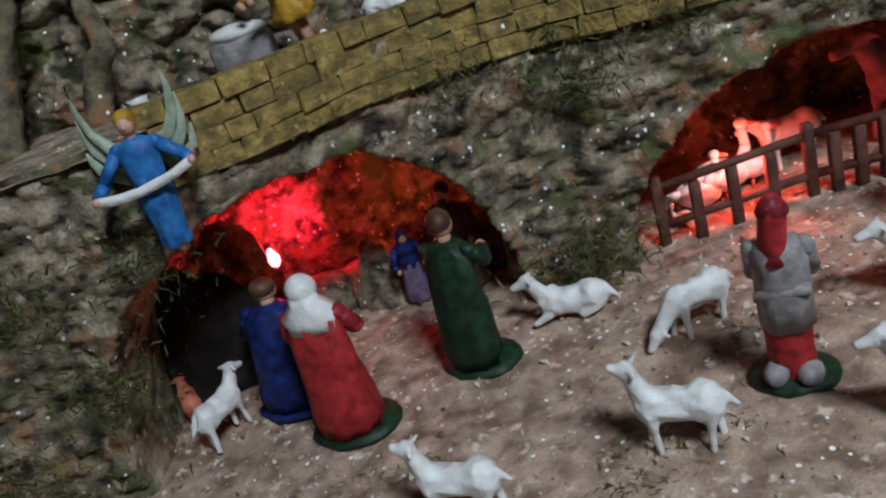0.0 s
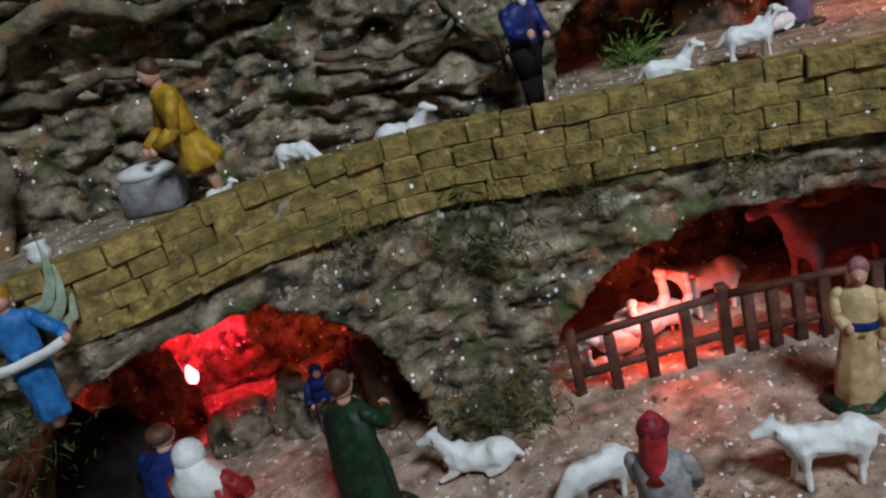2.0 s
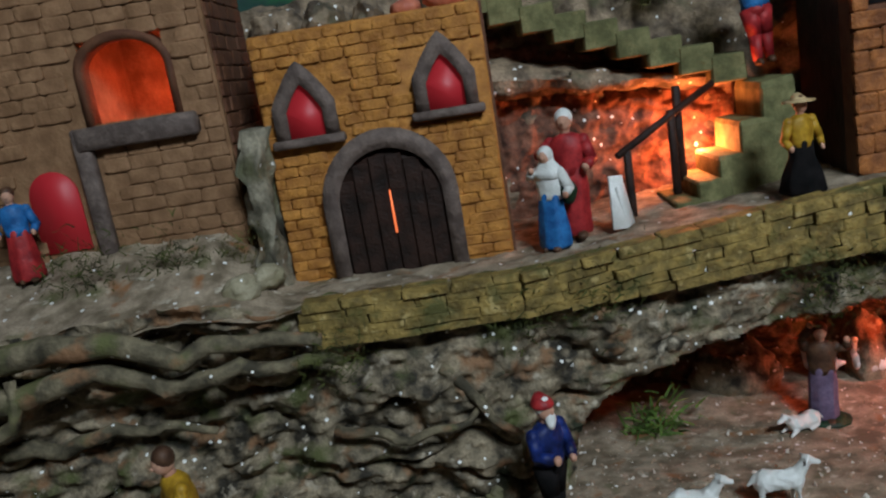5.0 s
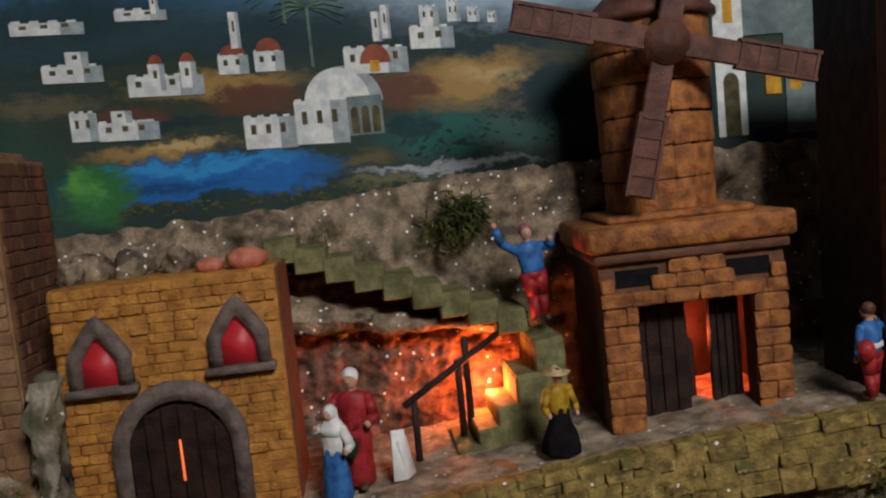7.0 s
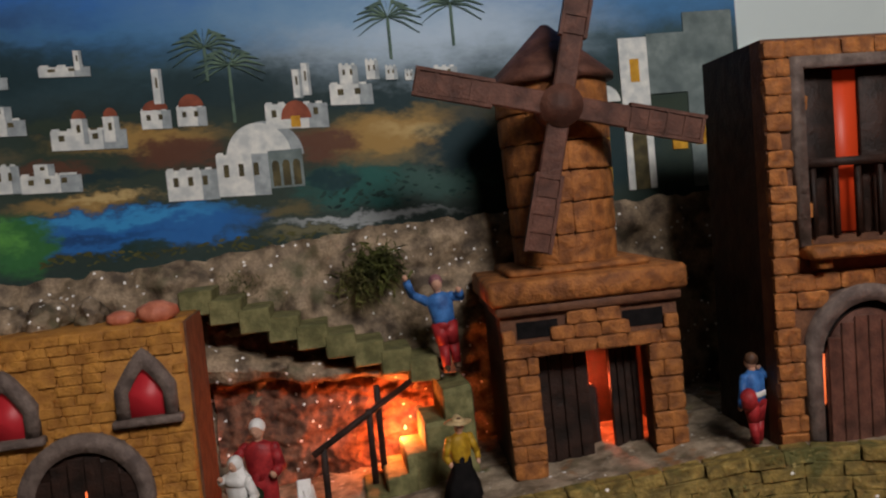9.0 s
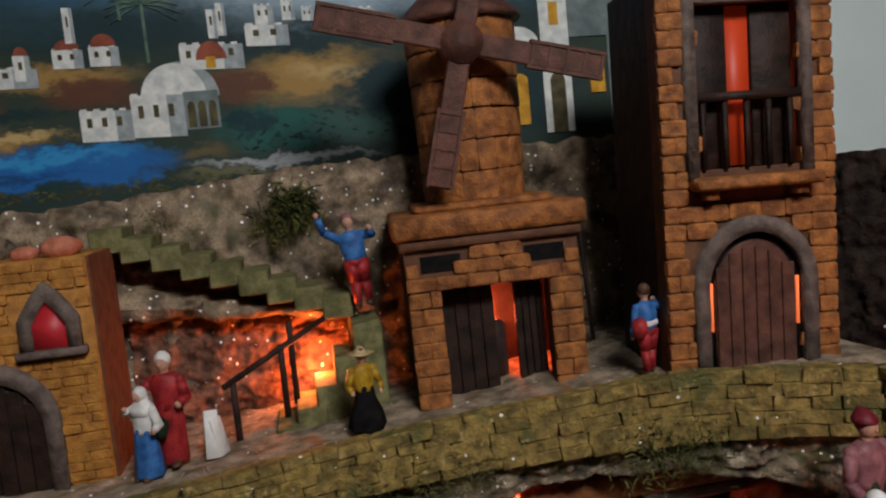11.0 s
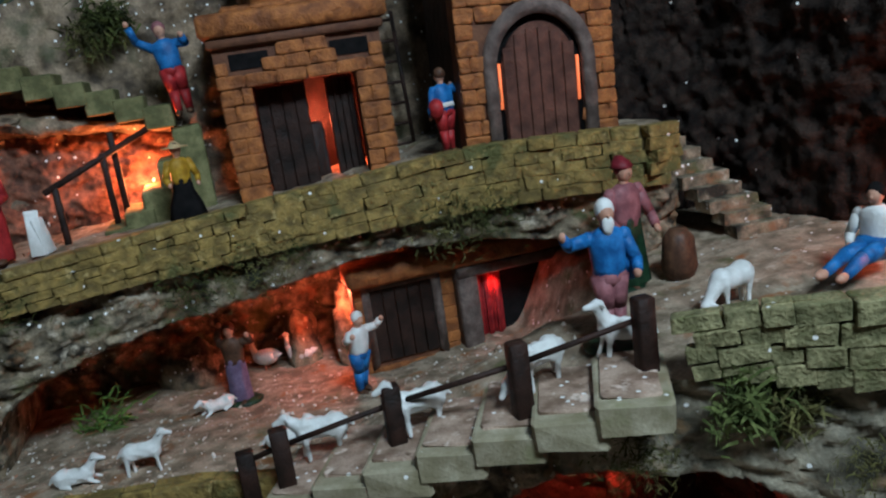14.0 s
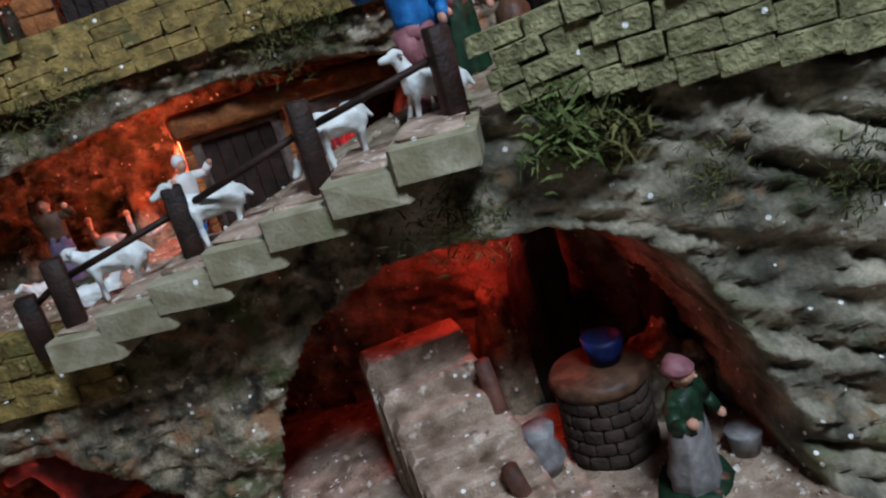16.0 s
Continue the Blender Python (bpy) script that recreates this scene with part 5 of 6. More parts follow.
# ---------------------------------------------------------------- animal statuettes
def animal(label, at, length, yaw, material=WHITE, head="up", lying=False, name="sheep", category="sheep figurine", woolly=True, rear=0):
    """A standing, grazing or lying statuette that faces -x before yaw, as one mesh; sizes are shares of its length."""
    bm = bmesh.new()
    lift = 0.20 if lying else 0.44
    ball(bm, (0, 0, lift), (0.36, 0.150, 0.150), 0, 18, 12)
    ball(bm, (0.20, 0, lift + 0.01), (0.19, 0.165, 0.178), 0, 14, 10)
    ball(bm, (-0.20, 0, lift + 0.01), (0.17, 0.15, 0.170), 0, 14, 10)
    neck = {"up": Vector((-0.42, 0, lift + 0.30)), "out": Vector((-0.45, 0, lift + 0.20)), "down": Vector((-0.52, 0, lift - 0.26)), "high": Vector((-0.34, 0, lift + 0.36))}[head]
    limb(bm, (-0.24, 0, lift + 0.04), neck, 0.120, 0.066, 0, 12)
    nose = neck + (Vector((-0.15, 0, -0.05)) if head != "down" else Vector((-0.10, 0, -0.12)))
    if head == "high":
        nose = neck + Vector((-0.12, 0, 0.05))
    ball(bm, neck, (0.088, 0.078, 0.085), 0, 12, 10)
    limb(bm, neck, nose, 0.070, 0.042, 0, 10)
    ball(bm, nose, 0.044, 0, 10, 8)
    for s in (-1, 1):
        limb(bm, neck + Vector((0.02, 0.05 * s, 0.04)), neck + Vector((0.06, 0.15 * s, 0.02)), 0.036, 0.018, 0, 7)
        for x, f in ((-0.24, -0.04), (0.26, 0.05)):
            if lying:
                limb(bm, (x, 0.11 * s, 0.12), (x - 0.20, 0.13 * s, 0.035), 0.05, 0.030, 0, 8)
            else:
                limb(bm, (x, 0.085 * s, lift), (x + f * s * 0.6, 0.09 * s, 0.24), 0.072, 0.038, 0, 8)
                limb(bm, (x + f * s * 0.6, 0.09 * s, 0.25), (x + f * s, 0.09 * s, 0.0), 0.034, 0.036, 0, 8)
    limb(bm, (0.34, 0, lift + 0.08), (0.47, 0, lift - 0.06), 0.045, 0.022, 0, 8)
    if woolly:
        for v in bm.verts:
            if v.co.z > lift - 0.2 and abs(v.co.x) < 0.40:
                v.co += 0.034 * Vector((noise.noise(v.co * 13), noise.noise(v.co * 13 + Vector((7, 0, 0))), noise.noise(v.co * 13 + Vector((0, 9, 0)))))
    ob = part(name, bm, material)
    skin = ob.modifiers.new("cast", "REMESH")
    skin.mode, skin.voxel_size, skin.use_smooth_shade = "VOXEL", 0.020, True
    soft = ob.modifiers.new("soften", "SMOOTH")
    soft.factor, soft.iterations = 0.5, 2
    ob.matrix_basis = pose(*at, 0, rear, yaw) @ Matrix.Diagonal((length, length, length, 1))
    return tagged(ob, label, category, "flock of sheep statuettes" if name == "sheep" else "")


SHEEP = "white sheep statuette standing on the sand"
animal("white sheep statuette lying on the sand", on_ground(0.010, 0.520), 0.072, -8, lying=True)
animal("white sheep statuette grazing with lowered head", on_ground(0.088, 0.458), 0.066, 22, head="down")
animal(SHEEP, on_ground(0.222, 0.422), 0.070, -5, head="out")
animal("white sheep statuette with raised muzzle", on_ground(0.047, 0.352), 0.068, -14, head="high")
animal(SHEEP, on_ground(0.172, 0.318), 0.068, -14, head="up")
animal("white sheep statuette leaning up the slope", on_ground(-0.272, 0.492, 0.004), 0.062, -118, head="up")
animal("white sheep statuette with raised muzzle", on_ground(-0.081, 0.342), 0.066, -12, head="high")
TS = "small white sheep statuette on the terrace edge"
animal(TS, on_terrace(-0.066, 0.598), 0.040, 165, head="down")
animal("small white sheep statuette resting on the terrace", on_terrace(0.012, 0.610), 0.050, 172, head="up", lying=True)
animal("small white sheep statuette resting on the terrace", on_terrace(0.204, 0.594), 0.044, 175, head="up", lying=True)
animal(TS, on_terrace(0.259, 0.588), 0.044, 175, head="up")
animal("small white sheep statuette resting on the terrace", on_terrace(-0.122, 0.578), 0.028, 170, head="up", lying=True)
animal("small white sheep statuette resting by the rail", on_terrace(0.375, 0.560), 0.046, 172, head="up", lying=True)
ST = "white sheep statuette climbing the slab steps"
animal(ST, (0.398, 0.492, 0.389), 0.055, -10, head="out")
animal(ST, (0.466, 0.447, 0.411), 0.055, 5, head="up")
animal(ST, (0.546, 0.409, 0.439), 0.055, 14, head="down")
animal("white kid statuette rearing on hind legs", on_terrace(0.603, 0.398, 0.002), 0.054, -8, head="up", name="kid", category="goat figurine", rear=12)
animal("pale pink pig statuette on the terrace", on_terrace(0.706, 0.410), 0.056, 15, WHITE, head="down", name="pig", category="pig figurine", woolly=False)
animal("pink pig statuette beside the grotto mouth", on_ground(-0.312, 0.530), 0.050, -60, PUMPKIN, head="out", name="pig", category="pig figurine", woolly=False)
animal("pale pig statuette in the pen", on_ground(0.225, 0.645), 0.074, 10, WHITE, head="out", name="pig", category="pig figurine", woolly=False)
animal("brown cow statuette at the back of the pen", on_ground(0.325, 0.620), 0.125, 8, C_ROSE, head="up", name="cow", category="cow figurine", woolly=False)
animal("brown bull statuette lying in the grotto", on_ground(-0.035, 0.665), 0.10, 15, C_BROWN, head="up", lying=True, name="bull", category="bull figurine", woolly=False)
animal("small white goat statuette at the woman's feet", on_terrace(0.322, 0.700), 0.040, 20, WHITE, head="out", lying=True, name="goat", category="goat figurine")


def goose(label, at, h, yaw, material=WHITE):
    bm = bmesh.new()
    ball(bm, (0.02, 0, 0.32), (0.34, 0.19, 0.20), 0, 14, 10)
    limb(bm, (0.26, 0, 0.34), (0.48, 0, 0.40), 0.12, 0.02, 0, 9)
    limb(bm, (-0.22, 0, 0.38), (-0.30, 0, 0.62), 0.10, 0.06, 0, 9)
    limb(bm, (-0.30, 0, 0.60), (-0.27, 0, 0.86), 0.06, 0.055, 0, 9)
    ball(bm, (-0.28, 0, 0.90), (0.085, 0.07, 0.075), 0, 10, 8)
    limb(bm, (-0.33, 0, 0.89), (-0.48, 0, 0.86), 0.042, 0.016, 1, 7)
    for s in (-1, 1):
        limb(bm, (0.02, 0.07 * s, 0.16), (0.02, 0.08 * s, 0.0), 0.025, 0.03, 1, 6)
        ball(bm, (0.08, 0.16 * s, 0.36), (0.26, 0.05, 0.13), 0, 10, 8)
    ob = part("goose", bm, [material, PUMPKIN])
    ob.matrix_basis = pose(*at, 0, 0, yaw) @ Matrix.Diagonal((h, h, h, 1))
    return tagged(ob, label, "goose figurine", "geese")


goose("white goose statuette in the red-lit pen", on_ground(0.138, 0.618), 0.056, 170)
goose("white goose statuette in the red-lit pen", on_ground(0.163, 0.628), 0.070, 185)
goose("white goose statuette in the red-lit pen", on_ground(0.118, 0.606), 0.026, 10)
goose("white goose statuette in the red-lit pen", on_ground(0.187, 0.632), 0.056, 170)
goose("white goose statuette before the grotto inn", on_terrace(0.414, 0.778), 0.042, -10)
goose("white goose statuette before the grotto inn", on_terrace(0.376, 0.790), 0.044, -30)


# ---------------------------------------------------------------- loose things
def turned(name, label, category, at, rows, material, seg=22, folds=0, depth=0.0):
    bm = bmesh.new()
    lathe(bm, rows, 0, seg, folds, depth)
    ob = part(name, bm, material)
    ob.matrix_basis = pose(*at)
    return tagged(ob, label, category)


crate = building("basket", "grey wicker washing basket with folded cloth", "basket", pose(-0.177, 0.600, terrace_z(-0.177, 0.60), 0, 0, -8))
bm = bmesh.new()
box(bm, (-0.023, -0.014, 0), (0.023, 0.014, 0.028), bevel=0.004)
part("body", bm, C_GREY, crate)
bm = bmesh.new()
ball(bm, (0.0, 0, 0.031), (0.024, 0.014, 0.007), 0)
part("cloth", bm, WHITE, crate, "crumpled white cloth")
turned("jar", "small white jar on the mossy ledge", "jar", on_terrace(-0.250, 0.552, -0.002), [(0, 0.007, 0.007, 0, 0), (0.007, 0.009, 0.009, 0, 0), (0.012, 0.0065, 0.0065, 0, 0), (0.015, 0.008, 0.008, 0, 0)], WHITE)
bulb = turned("bulb", "glowing red bulb inside the grotto", "bulb", (-0.262, 0.705, 0.168), [(0, 0.003, 0.003, 0, 0), (0.004, 0.006, 0.006, 0, 0), (0.010, 0.007, 0.007, 0, 0), (0.020, 0.002, 0.002, 0, 0)], BULB)
turned("pumpkin", "pink-orange pumpkin on the flat roof", "pumpkin", (0.090, 0.748, 0.730), [(0, 0.008, 0.008, 0, 0), (0.007, 0.017, 0.015, 0, 0), (0.014, 0.016, 0.014, 0, 0), (0.019, 0.006, 0.006, 0, 0)], PUMPKIN, 24, 8, 0.07)
turned("pumpkin", "pink-orange pumpkin on the flat roof", "pumpkin", (0.058, 0.755, 0.730), [(0, 0.006, 0.006, 0, 0), (0.005, 0.012, 0.011, 0, 0), (0.010, 0.011, 0.010, 0, 0), (0.013, 0.004, 0.004, 0, 0)], PUMPKIN, 24, 8, 0.07)
turned("pitcher", "grey metal pitcher beside the well", "pitcher", on_ground(0.618, 0.400), [(0, 0.011, 0.011, 0, 0), (0.012, 0.016, 0.016, 0, 0), (0.026, 0.010, 0.010, 0, 0), (0.036, 0.012, 0.012, 0, 0)], C_GREY)
turned("basket", "tall brown wicker basket beside the man", "basket", on_terrace(0.722, 0.500), [(0, 0.012, 0.012, 0, 0), (0.008, 0.015, 0.014, 0, 0), (0.034, 0.013, 0.012, 0, 0), (0.042, 0.007, 0.007, 0, 0)], C_BROWN, 26, 12, 0.05)
turned("bucket", "small grey bucket held at the well", "bucket", on_ground(0.728, 0.322), [(0, 0.009, 0.009, 0, 0), (0.016, 0.012, 0.012, 0, 0), (0.018, 0.012, 0.012, 0, 0)], C_GREY)
well = building("well", "round dark stone well with a bucket on its rim", "well", pose(*on_ground(0.670, 0.392)))
bm = bmesh.new()
lathe(bm, [(-0.005, 0.031, 0.031, 0, 0), (0.055, 0.029, 0.029, 0, 0)], 0, 26)
part("shaft", bm, WELL, well)
bm = bmesh.new()
lathe(bm, [(0.052, 0.033, 0.033, 0, 0), (0.058, 0.036, 0.036, 0, 0), (0.064, 0.033, 0.033, 0, 0)], 0, 26)
part("rim", bm, C_BROWN, well, "red-brown rim")
pail = bmesh.new()
lathe(pail, [(0.064, 0.010, 0.010, 0.008, 0), (0.076, 0.014, 0.014, 0.008, 0), (0.084, 0.015, 0.015, 0.008, 0), (0.0841, 0.012, 0.012, 0.008, 0), (0.074, 0.010, 0.010, 0.008, 0)], 0, 22)
part("pail", pail, C_NAVY, well, "dark blue pail")
cloth = building("cloth", "white folded cloth standing beside the rail", "cloth", pose(0.203, 0.716, upper_z(0.203, 0.716), 0, 0, 15))
for k, (x0, x1, turn, top) in enumerate(((-0.012, 0.0, 0, 0.042), (0.0, 0.013, 40, 0.034))):
    bm = bmesh.new()
    box(bm, (x0, -0.0015, 0.0), (x1, 0.0015, top), bevel=0.0006)
    part("fold", bm, WHITE, cloth).matrix_basis = pose(0, 0, 0, -8, 4 - 9 * k, turn)


def boulder(label, at, size, seed, material=ROCK):
    bm = bmesh.new()
    bmesh.ops.create_icosphere(bm, subdivisions=4, radius=1.0)
    for v in bm.verts:
        p = v.co.copy()
        v.co = p * (1 + 0.30 * rough3(p.x + seed, p.y, p.z, 1.3, 3) + 0.10 * rough3(p.x, p.y + seed, p.z, 4, 3))
    ob = part("boulder", bm, material)
    ob.matrix_basis = pose(*at, 0, 0, seed * 40) @ Matrix.Diagonal((*size, 1))
    return tagged(ob, label, "rock")


GL = "dark rough boulder inside the grotto"
# The last boulder is added to screen the bulb from the left wall.
for k, (x, y, a, b, c) in enumerate(((-0.150, 0.665, 0.035, 0.03, 0.045), (-0.095, 0.680, 0.030, 0.03, 0.060), (-0.045, 0.660, 0.028, 0.03, 0.055), (-0.010, 0.620, 0.020, 0.03, 0.050), (-0.215, 0.660, 0.035, 0.03, 0.030), (-0.265, 0.600, 0.030, 0.04, 0.040), (-0.312, 0.690, 0.014, 0.05, 0.11))):
    boulder(GL, on_ground(x, y, 0.005), (a, b, c), k + 1)
for k, (x, y, a, b, c) in enumerate(((0.42, 0.80, 0.03, 0.02, 0.05), (0.47, 0.75, 0.018, 0.016, 0.075), (0.30, 0.80, 0.04, 0.02, 0.04))):
    boulder("rough reddish boulder in the upper grotto", on_terrace(x, y, 0.01), (a, b, c), k + 11)
for k, (x, y, a, b, c) in enumerate(((0.645, 0.500, 0.022, 0.02, 0.09), (0.580, 0.520, 0.030, 0.02, 0.07), (0.735, 0.400, 0.03, 0.03, 0.05))):
    boulder("dark boulder behind the well", on_ground(x, y, 0.02), (a, b, c), k + 21)
# Near-black colour paints in the unlit depths of both grottoes.
GROTTO_SHADE = mat("grotto_shade_black", (0.030, 0.022, 0.018), (0.008, 0.006, 0.005), 60, 0.9, 0.8)
# Rib is added to keep the bulb's red off the left wall.
boulder("added rock rib coloured black for the nativity grotto's shade", on_ground(-0.330, 0.560, 0.02), (0.014, 0.085, 0.130), 61, GROTTO_SHADE)
boulder("rock column behind the well coloured black as shade", on_ground(0.680, 0.482, 0.06), (0.025, 0.016, 0.120), 62, GROTTO_SHADE)
# This second column is added to fill the unlit right side.
boulder("rock column behind the well coloured black as shade", on_ground(0.765, 0.415, 0.06), (0.034, 0.035, 0.125), 63, GROTTO_SHADE)
for k, (x, y, a) in enumerate(((-0.047, 0.785, 0.021), (-0.012, 0.790, 0.023), (0.024, 0.790, 0.019), (-0.058, 0.765, 0.014))):
    boulder("grey rough stone lying on the flat roof", (x, y, 0.738), (a, a * 0.7, a * 0.8), k + 41, ROCK_REAR)
for k, (x, y, a) in enumerate(((-0.045, 0.60, 0.010), (0.075, 0.655, 0.012), (-0.02, 0.70, 0.015))):
    boulder("small pale stone on the terrace edge", on_terrace(x, y, 0.002) if y < 0.69 else on_upper(-0.09, 0.665), (a, a * 0.8, a * 0.7), k + 31, SLAB)


for k, (x, y, z, a) in enumerate(((-0.085, 0.672, 0.532, 0.016), (-0.062, 0.668, 0.528, 0.013), (-0.105, 0.670, 0.545, 0.012), (-0.045, 0.665, 0.520, 0.010), (-0.074, 0.684, 0.556, 0.013))):
    boulder("pale rough stone at the foot of the tower", (x, y, z), (a, a * 0.8, a * 0.8), k + 51, SLAB)
bm = bmesh.new()
bmesh.ops.create_cube(bm, size=1.0, matrix=pose(-0.073, 0.722, 0.590) @ Matrix.Diagonal((0.020, 0.05, 0.15, 1)))
bmesh.ops.subdivide_edges(bm, edges=bm.edges[:], cuts=14, use_grid_fill=True)
for v in bm.verts:
    v.co.x += 0.010 * rough3(v.co.x, v.co.y, v.co.z, 40)
    v.co.y += 0.012 * rough3(v.co.x + 3, v.co.y, v.co.z, 40)
tagged(part("rock_pillar", bm, ROCK_GREY), "grey rough stone pillar between tower and house", "rock")


# ---------------------------------------------------------------- roots, plants, gravel
def root(pts, r, material=ROCK):
    bm = bmesh.new()
    fine = []
    for (a, b) in zip(pts, pts[1:]):
        for k in range(6):
            p = Vector(a).lerp(Vector(b), k / 6)
            fine.append(p + 0.013 * Vector((noise.noise(p * 18 + Vector((3, 3, 3))), 0.5 * noise.noise(p * 18), noise.noise(p * 18 + Vector((8, 0, 8))))) + 0.010 * Vector((noise.noise(p * 40), noise.noise(p * 40 + Vector((5, 0, 0))), noise.noise(p * 40 + Vector((0, 5, 0))))))
    fine.append(Vector(pts[-1]))
    tube(bm, fine, r, 0, 9, 0.35)
    ob = part("root", bm, material)
    return tagged(ob, "gnarled brown root winding over the rock", "root", "roots on the rock")


ROOT = mat("root_bark", (0.25, 0.205, 0.125), (0.05, 0.042, 0.026), 60, 0.8, 0.9, 300, 0.3, 0.08, moss=(0.11, 0.115, 0.04), moss_at=0.55, stains=(((0.26, 0.14, 0.07), 34, 0.58),))
for pts, r in ((((-0.36, 0.60, 0.565), (-0.22, 0.608, 0.548), (-0.12, 0.612, 0.535), (-0.03, 0.625, 0.520)), 0.013),
               (((-0.34, 0.605, 0.535), (-0.20, 0.612, 0.520), (-0.10, 0.618, 0.508), (-0.02, 0.635, 0.498)), 0.011),
               (((-0.03, 0.642, 0.440), (0.02, 0.638, 0.428), (0.06, 0.640, 0.440), (0.09, 0.642, 0.470)), 0.0045),
               (((0.04, 0.644, 0.475), (0.07, 0.636, 0.450), (0.09, 0.636, 0.425), (0.10, 0.640, 0.400)), 0.005),
               (((-0.30, 0.585, 0.37), (-0.27, 0.59, 0.42), (-0.28, 0.60, 0.47), (-0.24, 0.605, 0.53)), 0.012),
               (((-0.36, 0.55, 0.36), (-0.34, 0.57, 0.43), (-0.31, 0.58, 0.50), (-0.30, 0.59, 0.56)), 0.014),
               (((-0.30, 0.62, 0.49), (-0.24, 0.628, 0.47), (-0.18, 0.63, 0.475), (-0.12, 0.635, 0.46)), 0.008)):
    root(pts, r, ROOT)

def tuft(label, at, r, n, seed, material=MOSS, name="grass_tuft", flatness=0.8, aim=(0, -0.5, 0.8), spread=1.0):
    """A clump of many narrow blades that spring from one spot."""
    rnd = random.Random(seed)
    bm = bmesh.new()
    for _ in range(n):
        d = (Vector((rnd.gauss(0, 1), rnd.gauss(0, 1) * 0.7, rnd.gauss(0, 1) * flatness)).normalized() * 0.9 + Vector(aim) * 0.7).normalized()
        s = Vector((rnd.gauss(0, 0.42) * spread, rnd.gauss(0, 0.14 if aim[1] else 0.3), rnd.gauss(0, 0.34) * spread if aim[1] else 0)) * r
        length = r * rnd.uniform(0.25, 0.8) / spread
        side = d.cross(Vector((rnd.gauss(0, 1), rnd.gauss(0, 1), rnd.gauss(0, 1)))).normalized() * length * rnd.uniform(0.035, 0.075)
        bend = Vector((0, 0, -length * rnd.uniform(0.0, 0.35)))
        a, b = bm.verts.new(s - side), bm.verts.new(s + side)
        c, e = bm.verts.new(s + d * length * 0.55 + side * 0.8), bm.verts.new(s + d * length * 0.55 - side * 0.8)
        f = bm.verts.new(s + d * length + bend)
        bm.faces.new((a, b, c, e))
        bm.faces.new((e, c, f))
    ob = part(name, bm, material, smooth=False)
    ob.matrix_basis = pose(*at)
    return tagged(ob, label, "plant")


DRY = mat("dry_moss", (0.17, 0.16, 0.05), (0.06, 0.055, 0.02), 90, 0.95, 0.5)
for k, (x, y, z, r) in enumerate(((-0.030, 0.545, 0.325, 0.022), (0.055, 0.548, 0.305, 0.028), (0.125, 0.540, 0.325, 0.016), (0.045, 0.545, 0.175, 0.030), (0.015, 0.550, 0.160, 0.026), (-0.24, 0.44, 0.30, 0.024),
                                  (0.235, 0.532, 0.325, 0.020), (0.11, 0.642, 0.512, 0.018), (0.165, 0.644, 0.515, 0.018), (0.385, 0.642, 0.505, 0.020), (0.325, 0.648, 0.500, 0.022), (0.42, 0.642, 0.515, 0.012),
                                  (0.565, 0.620, 0.515, 0.026), (0.60, 0.612, 0.52, 0.020), (0.15, 0.855, 0.745, 0.012), (0.70, 0.278, 0.395, 0.016), (0.76, 0.240, 0.38, 0.018), (0.585, 0.362, 0.395, 0.020), (0.60, 0.355, 0.39, 0.018),
                                  (-0.30, 0.43, 0.22, 0.028), (-0.33, 0.42, 0.30, 0.026), (-0.36, 0.40, 0.18, 0.028), (-0.02, 0.620, 0.505, 0.016), (-0.15, 0.690, 0.575, 0.020), (-0.10, 0.700, 0.570, 0.016), (-0.21, 0.68, 0.58, 0.02))):
    tuft("dark moss tuft clinging to the rock", (x, y, z), r * 1.15, 380, 500 + k, MOSS if k % 3 else DRY, "moss_tuft", spread=1.7)
for k, (x, y, r) in enumerate(((0.052, 0.362, 0.030), (0.015, 0.330, 0.022), (0.135, 0.440, 0.020), (-0.12, 0.40, 0.022), (0.20, 0.37, 0.018))):
    tuft("flat patch of dry moss on the sand", on_ground(x, y, 0.001), r, 160, 650 + k, DRY, "moss_patch", 0.3, (0, 0, 0.5), 2.2)
tuft("green grass tuft below the olive stone wall", (0.648, 0.318, 0.435), 0.032, 480, 601, mat("grass_green", (0.17, 0.20, 0.06), (0.06, 0.08, 0.02), 90, 0.9, 0.3))
tuft("green grass tuft below the olive stone wall", (0.672, 0.305, 0.428), 0.024, 320, 602, DRY)
tuft("bright green fern at the grotto edge", on_terrace(0.212, 0.735, 0.004), 0.034, 200, 603, FERN, "fern", 0.4, (0, -0.2, 0.6))
tuft("dark bush growing on the rear rock", (0.287, 0.850, 0.750), 0.030, 480, 604, MOSS, "bush", 0.9, (0, -0.5, 0.3))
tuft("dark bush growing on the rear rock", (0.272, 0.850, 0.735), 0.026, 320, 605, DRY, "bush", 0.9, (0, -0.5, 0.3))


